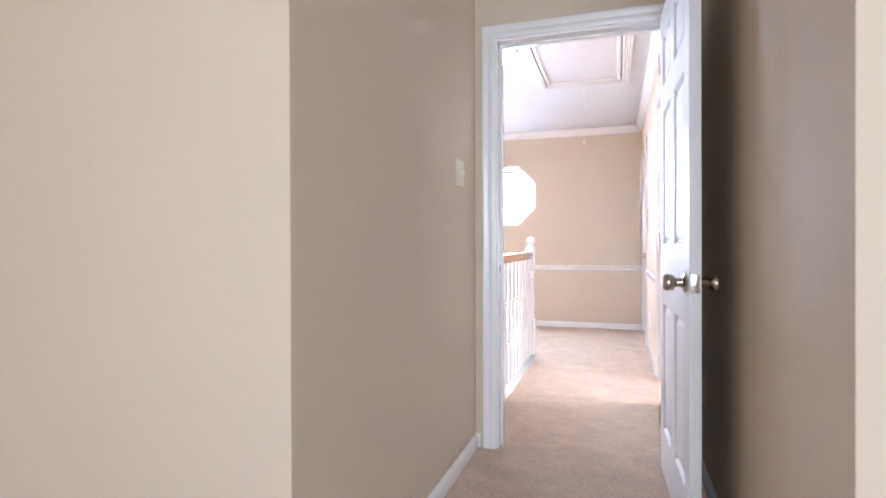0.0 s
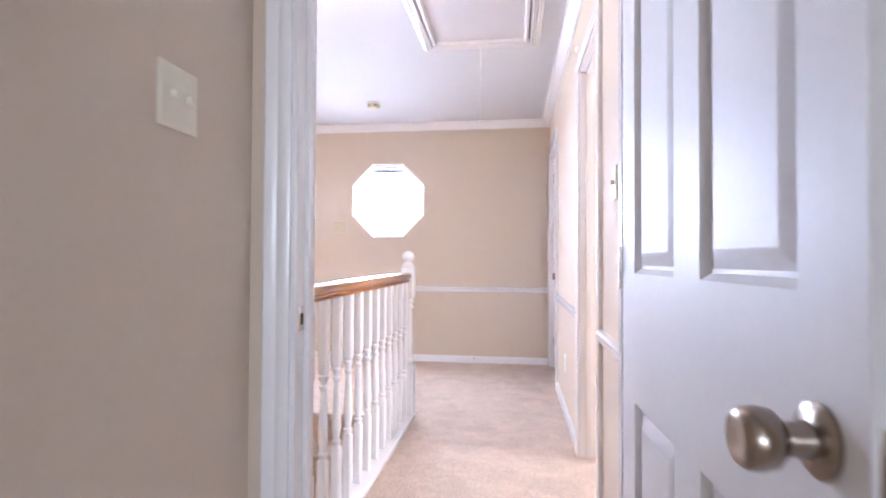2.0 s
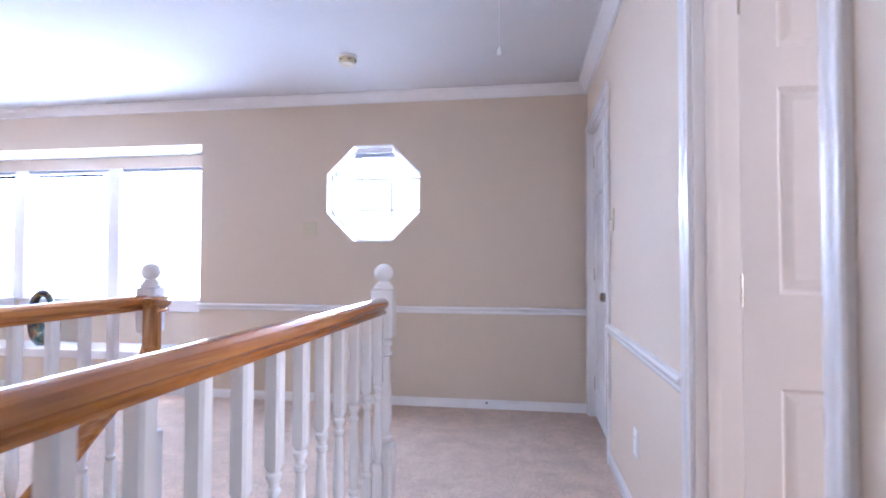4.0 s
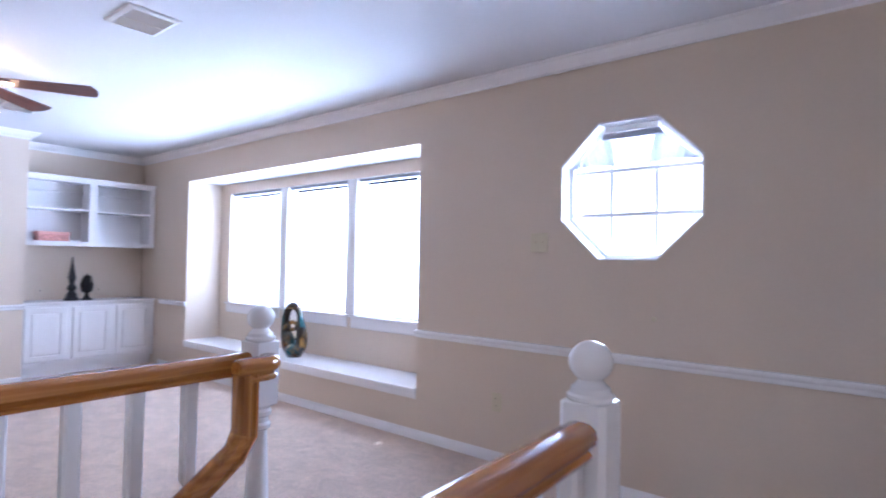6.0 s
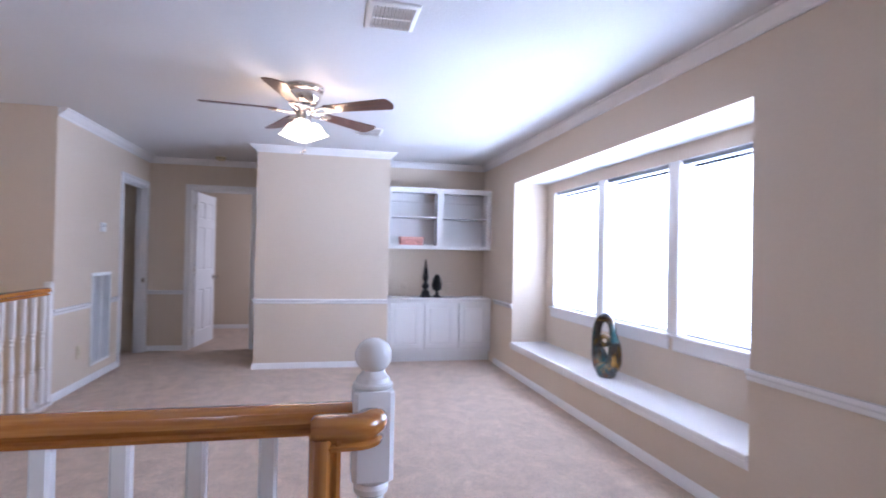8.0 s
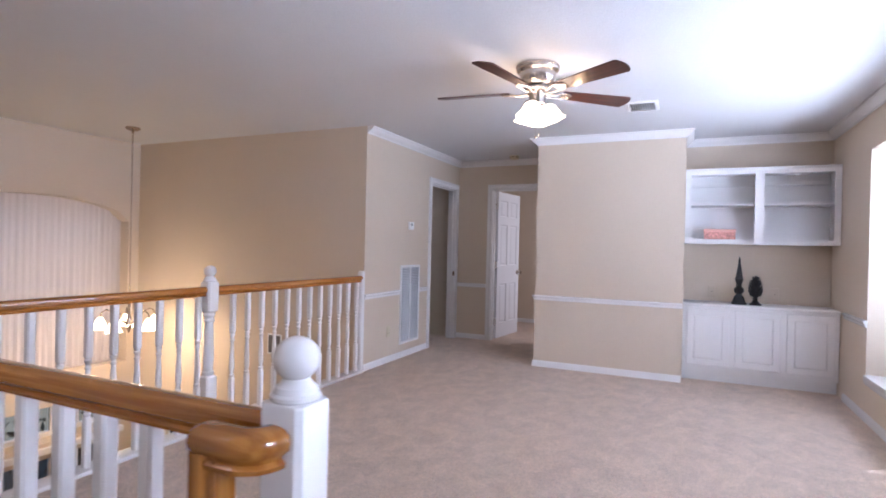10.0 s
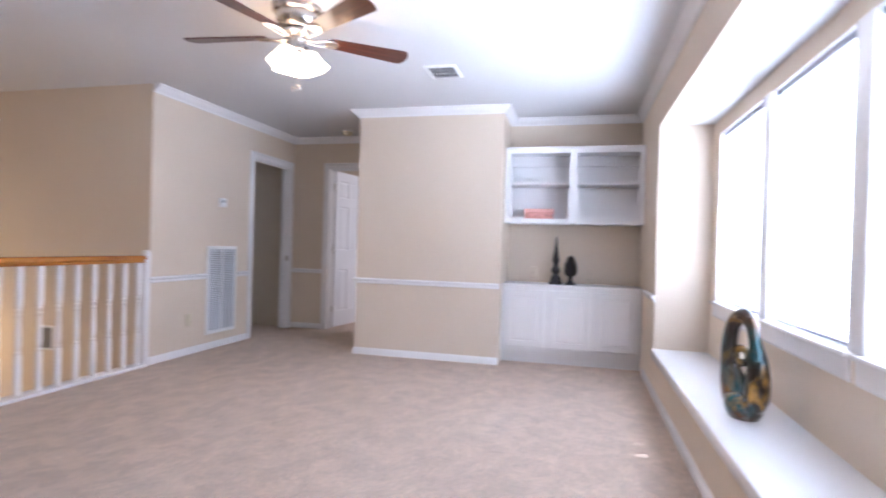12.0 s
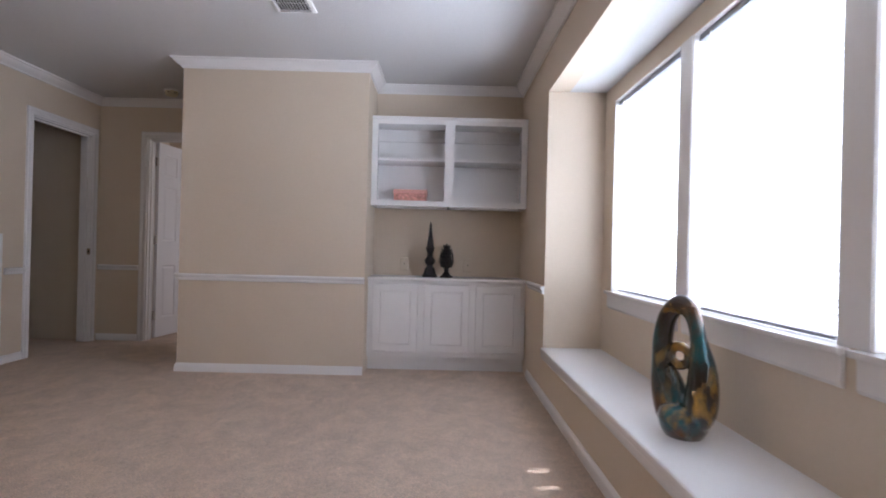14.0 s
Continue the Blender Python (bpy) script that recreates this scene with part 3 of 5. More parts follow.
def six_panel_door(m, w, h, label, knob_z, swing_edge=1, hinges=True):
    """A leaf whose hinge edge is at its x = 0 and whose width runs along +x; thickness along y, 35 mm, centred."""
    door = thing("interior_door", m, label, "door")
    t = 0.0175
    st, mid = 0.095, 0.105
    cols = [(st, (w - mid) / 2), ((w + mid) / 2, w - st)]
    rows = [(0.21, 0.755), (1.01, 1.58), (1.69, h - 0.115)]
    bm = bmesh.new()
    box(bm, 0, st, -t, t, 0.012, h), box(bm, w - st, w, -t, t, 0.012, h)
    box(bm, (w - mid) / 2, (w + mid) / 2, -t, t, 0.012, h)
    for c0, c1 in cols:
        for z0, z1 in ((0.012, rows[0][0]), (rows[0][1], rows[1][0]), (rows[1][1], rows[2][0]), (rows[2][1], h)):
            box(bm, c0, c1, -t, t, z0, z1)
    bmesh.ops.remove_doubles(bm, verts=bm.verts, dist=1e-5)
    part("slab", bm, DOORP, door, smooth=0)
    for c0, c1 in cols:
        for z0, z1 in rows:
            bm = bmesh.new()
            for s in (-1, 1):
                steps = [(0.0, t), (0.003, t - 0.004), (0.010, t - 0.012), (0.016, t - 0.013), (0.038, t - 0.0035), (0.041, t - 0.003)]
                skin(bm, [[(c0 + i, s * d, z0 + i), (c1 - i, s * d, z0 + i), (c1 - i, s * d, z1 - i), (c0 + i, s * d, z1 - i)] for i, d in steps], caps=False)
                i, d = steps[-1]
                bm.faces.new([bm.verts.new(p) for p in ((c0 + i, s * d, z0 + i), (c1 - i, s * d, z0 + i), (c1 - i, s * d, z1 - i), (c0 + i, s * d, z1 - i))])
            part("panel", bm, DOORP, door, smooth=20)
    # knobs on both faces, latch in the edge
    for s in (-1, 1):
        bm = lathe(knob_rows(s), 24)
        bmesh.ops.transform(bm, verts=bm.verts, matrix=pose(w - 0.062, s * t, knob_z, -90 * s))
        k = part("knob", bm, BRASSY, door, "satin nickel door knob", 50)
        if s == 1:
            bm = lathe([(0, 0.007), (0.002, 0.007), (0.002, 0.0035)], 12)
            bmesh.ops.transform(bm, verts=bm.verts, matrix=pose(w - 0.062, s * (t + 0.066), knob_z, -90 * s))
            part("lock_button", bm, NICKEL, k)
    lp = part("latch_plate", boxes((w - 0.0005, w + 0.0015, -0.0125, 0.0125, knob_z - 0.029, knob_z + 0.029), bevel=0.0006), NICKEL, door, "nickel latch plate")
    part("latch_bolt", boxes((w + 0.0012, w + 0.009, -0.006, 0.006, knob_z - 0.008, knob_z + 0.008), bevel=0.002), NICKEL, lp)
    if hinges:
        for z in (0.24, 1.02, h - 0.20):
            bm = lathe([(z - 0.045, 0.0055), (z + 0.045, 0.0055)], 10, -0.004, swing_edge * (t + 0.003))
            box(bm, -0.002, 0.0, -t + 0.004, t, z - 0.044, z + 0.044)
            part("hinge", bm, NICKEL, door, "nickel butt hinge")
    return door


def doors():
    # bedroom door, open square into the passage: hinge at the east jamb
    six_panel_door(pose(-0.092, -4.205, 0, 0, 0, -88.0), 0.768, 2.02, "white six-panel door standing open in the passage", 0.885, -1)
    # closed door in the corner of the hall
    six_panel_door(pose(0.052, -0.088, 0, 0, 0, -90), 0.85, 2.03, "white six-panel door, closed, in the hall corner", 0.90, -1, True)
    # door folded back into the side room
    six_panel_door(pose(0.125, -2.478, 0, 0, 0, 0), 0.66, 2.03, "white six-panel door swung open into the side room", 0.90, -1)
    # door at the corridor's end, swung into the far room
    six_panel_door(pose(END_X - 0.125, -3.645, 0, 0, 0, 173), 0.735, 2.03, "white six-panel door ajar at the corridor end", 0.90, 1)


# ---------------------------------------------------------------- windows
def bay_windows():
    slat_me = None
    for i, (x0, x1) in enumerate(BAY_WINDOWS):
        z0, z1 = 0.755, 1.97
        y = BAY_D
        win = setting(thing("window_%d" % (i + 1), pose((x0 + x1) / 2, y, z0), "white framed window with closed white blinds", "window"))
        hw, hh = (x1 - x0) / 2, z1 - z0
        bm = boxes((-hw, -hw + 0.012, 0.075, 0.115, 0, hh), (hw - 0.012, hw, 0.075, 0.115, 0, hh), (-hw + 0.012, hw - 0.012, 0.075, 0.115, 0, 0.03),
                   (-hw + 0.012, hw - 0.012, 0.075, 0.115, hh - 0.03, hh), bevel=0.002)
        part("window_frame", bm, TRIM, win)
        bm = boxes((-hw, -hw + 0.004, 0.002, 0.074, 0.0025, hh - 0.004), (hw - 0.004, hw, 0.002, 0.074, 0.0025, hh - 0.004), (-hw, hw, 0.002, 0.074, hh - 0.004, hh - 0.0005))
        part("reveal", bm, TRIM, win, "white painted window reveal", smooth=0)
        if i < 2:
            part("mullion_board", boxes((hw, BAY_WINDOWS[i + 1][0] - (x0 + x1) / 2, -0.004, -0.0005, 0.003, hh), bevel=0.001), TRIM, win, "white mullion board")
        g = part("pane", boxes((-hw + 0.012, hw - 0.012, 0.094, 0.097, 0.03, hh - 0.03)), GLASS, win, smooth=0)
        g.visible_shadow = False
        # stool with horns and apron
        bm = boxes((-hw - 0.045, hw + 0.045, -0.035, 0.02, -0.018, 0.002), bevel=0.005)
        box(bm, -hw, hw, 0.015, 0.075, -0.016, 0.0015)
        part("window_sill", bm, TRIM, win)
        bm = bmesh.new()
        run(bm, (-hw - 0.03, 0), (hw + 0.03, 0), (0, -1), -0.112, [(0, 0), (0.008, 0.002), (0.014, 0.014), (0.014, 0.078), (0.018, 0.092), (0, 0.094)])
        part("apron", bm, TRIM, win, smooth=25)
        blind = tagged(thing("window_blind", pose((x0 + x1) / 2, y + 0.040, z0), "white horizontal blind, lowered and shut", "blind", "bay blinds"))
        # both rails are coloured grey for the shade they have against the daylight
        part("head_rail", boxes((-hw + 0.006, hw - 0.006, -0.016, 0.016, hh - 0.032, hh - 0.003), bevel=0.002), RAIL_BACKLIT, blind, "blind head rail, backlit shade in its grey")
        part("bottom_rail", boxes((-hw + 0.055, hw - 0.055, -0.010, 0.010, 0.006, 0.018), bevel=0.003), RAIL_BACKLIT, blind, "blind bottom rail, backlit shade in its grey")
        if slat_me is None:
            bm = bmesh.new()
            rows = []
            for u in range(5):
                q = (u / 4 - 0.5) * 0.0255
                rows.append([(-hw + 0.008, q, 0.0018 * (1 - (u / 2 - 1) ** 2)), (hw - 0.008, q, 0.0018 * (1 - (u / 2 - 1) ** 2))])
            vs = [[bm.verts.new(p) for p in r] for r in rows]
            for a, b in zip(vs, vs[1:]):
                bm.faces.new((a[0], a[1], b[1], b[0]))
            slat_me, slat_hw = mesh_of("slat", bm, SLAT, 60), hw
        k = int((hh - 0.06) / 0.021)
        for j in range(k):
            m = pose(0, 0, 0.026 + j * 0.021, -52 + 2.5 * math.sin(j * 1.7 + i)) @ Matrix.Diagonal((hw / slat_hw, 1, 1, 1))
            if 0.385 < 0.026 + j * 0.021 < 0.665:
                # a run of slats shortened beside the jambs to let slivers of sun in
                a = (0.042, 0.042, 0.0)[i]
                b = (0.036, 0.0, 0.036)[i]
                m = Matrix.Translation(((a - b) / 2, 0, 0)) @ m @ Matrix.Diagonal((1 - (a + b) / (2 * hw), 1, 1, 1))
            shared("slat", slat_me, m, blind)
        for x in (-hw * 0.72, hw * 0.72):
            part("ladder_cord", sweep(bmesh.new(), [(x, -0.013, 0.015), (x, -0.013, hh - 0.03)], 0.0007, 5), PLATE, blind)
        sweep_bm = sweep(bmesh.new(), [(-hw + 0.12, -0.024, hh - 0.03), (-hw + 0.122, -0.026, 0.45)], 0.003, 6)
        part("tilt_wand", sweep_bm, PLATE, blind)


def octagon_window():
    win = setting(thing("window_4", pose(OCT_X, 0, OCT_Z), "white eight-sided window with a muntin grid", "window"))

    def oct_pts(r, y):
        return [(r / math.cos(math.pi / 8) * math.cos(math.pi / 8 + k * math.pi / 4), y, r / math.cos(math.pi / 8) * math.sin(math.pi / 8 + k * math.pi / 4)) for k in range(8)]
    a = OCT_A
    bm = bmesh.new()
    skin(bm, [oct_pts(a - 0.001, 0.002), oct_pts(a - 0.010, 0.002), oct_pts(a - 0.012, 0.10), oct_pts(a - 0.034, 0.104), oct_pts(a - 0.034, 0.135), oct_pts(a - 0.001, 0.138),
              oct_pts(a - 0.001, 0.002)], caps=False)
    part("window_frame", bm, TRIM, win, "white eight-sided window lining", smooth=20)
    r = a - 0.034
    g = part("pane", skin(bmesh.new(), [oct_pts(r, 0.122), oct_pts(r, 0.125)]), GLASS, win, smooth=0)
    g.visible_shadow = False
    third = 0.125
    for u in (-third, third):
        e = min(r, r * math.sqrt(2) - abs(u)) - 0.002
        part("muntin", boxes((u - 0.012, u + 0.012, 0.112, 0.121, -e, e), bevel=0.002), TRIM, win)
        part("muntin", boxes((-e, e, 0.1105, 0.1195, u - 0.012, u + 0.012), bevel=0.002), TRIM, win)
    # raised shade bunched under the head and flaring down the slopes
    shade = thing("pleated_blind", pose(OCT_X, 0.075, OCT_Z), "pale pleated shade gathered at the window head", "shade")
    h = a * math.tan(math.pi / 8)
    part("head_rail", boxes((-h + 0.012, h - 0.012, -0.02, 0.02, a - 0.050, a - 0.018), bevel=0.004), PLATE, shade)
    for k in range(5):
        z = a - 0.054 - k * 0.007
        part("pleat", boxes((-h - 0.004 * k, h + 0.004 * k, -0.016 + 0.002 * (k % 2), 0.014, z - 0.006, z), bevel=0.002), SHADEC, shade)
    for s in (-1, 1):
        bm = bmesh.new()
        rings = []
        slope = a - 0.035 - h
        for i in range(17):
            f = i / 16
            edge = (s * (h - 0.03 + f * (slope + 0.03)), a - 0.045 - f * slope)
            low = (s * (0.085 + f * (a - 0.125)), 0.142 + 0.012 * math.sin(3 * f))
            yy = 0.011 * math.sin(i * 1.9)
            rings.append([(edge[0] + (low[0] - edge[0]) * g, yy * (0.5 + g), edge[1] + (low[1] - edge[1]) * g) for g in (0.0, 0.33, 0.67, 1.0)])
        vs = [[bm.verts.new(p) for p in q] for q in rings]
        for p, q in zip(vs, vs[1:]):
            for i in range(3):
                bm.faces.new((p[i], p[i + 1], q[i + 1], q[i]))
        bmesh.ops.solidify(bm, geom=list(bm.faces), thickness=0.002)
        part("drape", bm, SHADEC, shade, "sheer side drape", 60)


def outside():
    m = bpy.data.materials.new("bright overcast distance")
    m.use_nodes = True
    n, l = m.node_tree.nodes, m.node_tree.links
    n.remove(n["Principled BSDF"])
    em = n.new("ShaderNodeEmission")
    em.inputs[0].default_value, em.inputs[1].default_value = (0.95, 0.98, 1.0, 1), 3.2
    l.new(em.outputs[0], n["Material Output"].inputs[0])
    # glowing sheet for the sky, extended upwards to keep sun off the octagon
    setting(part("backdrop", boxes((-2.9, -0.2, 1.2, 1.22, 0.3, 5.2)), m, smooth=0), "bright sky beyond the eight-sided window", "backdrop")


def bench():
    bm = bmesh.new()
    nose = [(-0.016, -0.030), (-0.018, -0.012), (-0.016, -0.004), (-0.010, 0.0)]
    pts = [(BAY_D, -0.03), *nose, (BAY_D, 0.0)]
    skin(bm, [[(BAY_L + 0.002, y, BENCH + z) for y, z in pts], [(BAY_R - 0.002, y, BENCH + z) for y, z in pts]])
    ob = tagged(part("built_in_bench", bm, TRIM, None, smooth=30), "white painted bench ledge across the window bay", "bench")
    bm = bmesh.new()
    run(bm, (BAY_L - 0.0, 0), (BAY_R + 0.0, 0), (0, -1), BENCH - 0.075, [(0, 0), (0.008, 0.003), (0.013, 0.015), (0.014, 0.03), (0.0155, 0.044), (0, 0.044)])
    part("apron", bm, TRIM, ob, smooth=25)


# ---------------------------------------------------------------- railings and stairs
BALUSTER = [(0.02, 0.019, 1), (0.282, 0.019, 1), (0.295, 0.0145), (0.302, 0.019), (0.311, 0.0195), (0.317, 0.014), (0.329, 0.0135), (0.362, 0.0195),
            (0.42, 0.0185), (0.50, 0.0145), (0.545, 0.0120), (0.552, 0.0170), (0.562, 0.0175), (0.568, 0.0125), (0.578, 0.0125), (0.588, 0.0185), (0.598, 0.019),
            (0.604, 0.0135), (0.618, 0.019, 1), (0.885, 0.019, 1)]


def newel_rows(k=1.0):
    b = 0.045 * k
    rows = [(0.0, b, 1), (0.34, b, 1), (0.352, 0.030), (0.36, 0.038), (0.375, 0.039), (0.382, 0.031), (0.40, 0.030), (0.45, 0.036), (0.55, 0.034),
            (0.695, 0.027), (0.707, 0.027), (0.713, 0.036), (0.725, 0.037), (0.732, 0.030), (0.747, 0.030), (0.753, 0.038), (0.765, 0.039), (0.773, 0.032),
            (0.787, b, 1), (0.976, b, 1), (0.980, b * 0.95, 1), (0.981, 0.041), (0.985, 0.0445), (0.991, 0.0445), (0.995, 0.039), (0.999, 0.0375),
            (1.005, 0.036), (1.009, 0.030), (1.015, 0.026)]
    for i in range(1, 12):
        a = -math.pi / 2 + math.pi * i / 11.0
        if math.sin(a) > -0.88:
            rows.append((1.052 + 0.039 * math.sin(a), 0.0415 * math.cos(a)))
    return rows


RAIL = [(-0.022, 0), (-0.024, 0.008), (-0.018, 0.014), (-0.020, 0.020), (-0.030, 0.028), (-0.0325, 0.040), (-0.030, 0.052), (-0.020, 0.061), (-0.007, 0.064),
        (0.007, 0.064), (0.020, 0.061), (0.030, 0.052), (0.0325, 0.040), (0.030, 0.028), (0.020, 0.020), (0.018, 0.014), (0.024, 0.008), (0.022, 0)]


def rail_bar(bm, p0, p1):
    a, b = Vector(p0), Vector(p1)
    t = (b - a).normalized()
    side = t.cross(Vector((0, 0, 1))).normalized() if abs(t.z) < 0.95 else Vector((1, 0, 0))
    up = side.cross(t)
    return skin(bm, [[p + side * u + up * v for u, v in RAIL] for p in (a, b)])


def railings():
    bal = mesh_of("baluster", lathe(BALUSTER, 16), TRIM, 30)
    newel = mesh_of("newel", lathe(newel_rows(), 24), TRIM, 32)
    z = 0.886

    def railing(label, along, fixed, ends, posts, newels, mat):
        ob = thing("railing", pose(0, 0, 0), label, "railing", "stair railings")

        def at(u, zz=0.0):
            return (u, fixed, zz) if along == "x" else (fixed, u, zz)
        for p0, p1 in ends:
            part("handrail", rail_bar(bmesh.new(), at(p0, z), at(p1, z)), mat, ob, "varnished oak handrail", 35)
        lo, hi = min(e for q in ends for e in q), max(e for q in ends for e in q)
        w = 0.060
        part("shoe_rail", boxes(((lo, hi, fixed - w, fixed + w) if along == "x" else (fixed - w, fixed + w, lo, hi)) + (-0.004, 0.022), bevel=0.004), TRIM, ob)
        for u in posts:
            shared("baluster", bal, Matrix.Translation(at(u)), ob)
        for u in newels:
            shared("newel", newel, Matrix.Translation(at(u)), ob)
        return ob
    railing("white turned baluster railing with oak handrail along the hall", "y", R1X, [(NEWEL_Y - 0.03, DOOR_N)],
            [-1.975 - 0.15 * k for k in range(14)], [NEWEL_Y], OAK)
    r2 = railing("white turned baluster railing with oak handrail beside the stairs", "y", R2X, [(NEWEL_Y - 0.035, R3Y + 0.03)],
                 [-2.11 - 0.142 * k for k in range(14)], [NEWEL_Y], OAK)
    railing("white turned baluster railing with oak handrail above the hall below", "x", R3Y, [(-5.855, -4.055), (-3.985, R2X)],
            [-5.795 + 0.1425 * k for k in range(12)] + [-3.93 + 0.142 * k for k in range(12)], [-4.02, R2X], OAKX)
    # half post on the wall
    post = thing("wall_post", pose(VOID_W + 0.012, R3Y, 0), "white half post where the railing meets the wall", "railing post")
    part("post", lathe([(0, 0.03, 1), (0.97, 0.03, 1), (0.985, 0.027, 1), (0.995, 0.018, 1)], 16), TRIM, post, smooth=30)
    # descending stair rail with its gooseneck
    x, y0 = R2X + 0.086, NEWEL_Y - 0.013
    sr = thing("stair_handrail", pose(0, 0, 0), "varnished oak gooseneck handrail going down the stairs", "handrail")
    # cap: runs north from the drop, then a quarter turn dies into the newel's face
    bend = 0.042
    cap = [(x, y0 - 0.118, 0.0, 0.80), (x, y0 - 0.112, 0.0, 0.95), (x, y0 - 0.102, 0.0, 1.0), (x, y0 - 0.05 - bend * 0.2, 0.0, 1.0)]
    for i in range(9):
        a = math.pi / 2 * i / 8
        cap.append((x - bend * (1 - math.cos(a)), y0 - 0.035 + bend * math.sin(a), a, 1.0))
    cap.append((R2X + 0.0445, y0 - 0.035 + bend, math.pi / 2, 1.0))
    rings = []
    for cx, cy, a, g in cap:
        rings.append([(cx + u * g * 1.08 * math.cos(a), cy + u * g * 1.08 * math.sin(a), 0.880 + (v * 1.06 - 0.03) * g + 0.03) for u, v in RAIL])
    part("rail_cap", skin(bmesh.new(), rings), OAK, sr, "rounded oak quarter-turn rail cap", 40)
    yd = y0 - 0.090

    def vert_ring(p, up, out):
        return [Vector(p) + Vector((1, 0, 0)) * u + Vector(out) * v for u, v in RAIL]
    bm = skin(bmesh.new(), [vert_ring((x, yd + 0.032, 0.905), 0, (0, -1, 0)), vert_ring((x, yd + 0.032, 0.722), 0, (0, -1, 0))])
    part("rail_drop", bm, OAKZ, sr, "upright oak drop", 35)
    slope = Vector((0, -0.26, -0.18)).normalized()
    nrm = Vector((0, -0.18, 0.26)).normalized()
    a = Vector((x, yd + 0.030, 0.687))
    far = a + slope * 2.6
    bm = skin(bmesh.new(), [[a + Vector((u, 0, 0)) + Vector((0, -v, 0.35 * v + 0.035)) for u, v in RAIL], [a + slope * 0.05 + Vector((u, 0, 0)) + nrm * (v - 0.0) for u, v in RAIL],
                            [far + Vector((u, 0, 0)) + nrm * v for u, v in RAIL]])
    part("rail_slope", bm, OAK, sr, "sloping oak handrail", 35)
    # stairs going down towards the open hall
    st = setting(thing("stairs", pose(0, 0, 0), "carpeted straight stairs going down", "stairs"))
    x0, x1 = R2X + 0.052, R1X - 0.052
    rise, go = -LOW / 15, 0.255
    for k in range(14):
        zt = -(k + 1) * rise
        ya = NEWEL_Y - 0.02 - k * go
        bm = bmesh.new()
        prof = [(ya, zt - rise - 0.1), (ya, zt), (ya - go - 0.01, zt), (ya - go - 0.022, zt - 0.012), (ya - go - 0.018, zt - 0.03), (ya - go, zt - 0.036), (ya - go, zt - rise - 0.1)]
        skin(bm, [[(x0, y, zz) for y, zz in prof], [(x1, y, zz) for y, zz in prof]])
        part("tread", bm, CARPET, st, smooth=30)
    setting(part("stair_nosing", boxes((x0, x1, NEWEL_Y - 0.045, NEWEL_Y - 0.018, -0.04, 0.001), bevel=0.008), CARPET), "carpeted edge of the landing", "stairs")


# ---------------------------------------------------------------- built-in cabinets and what stands on them
def cabinet_door(bm, w, h, t=0.019):
    steps = [(0, 0), (0, t - 0.004), (0.004, t), (0.056, t), (0.0575, t - 0.012), (0.063, t - 0.012), (0.066, t - 0.004), (0.088, t - 0.001), (0.092, t - 0.001)]
    skin(bm, [[(d, i, i), (d, w - i, i), (d, w - i, h - i), (d, i, h - i)] for i, d in steps])
    return bm


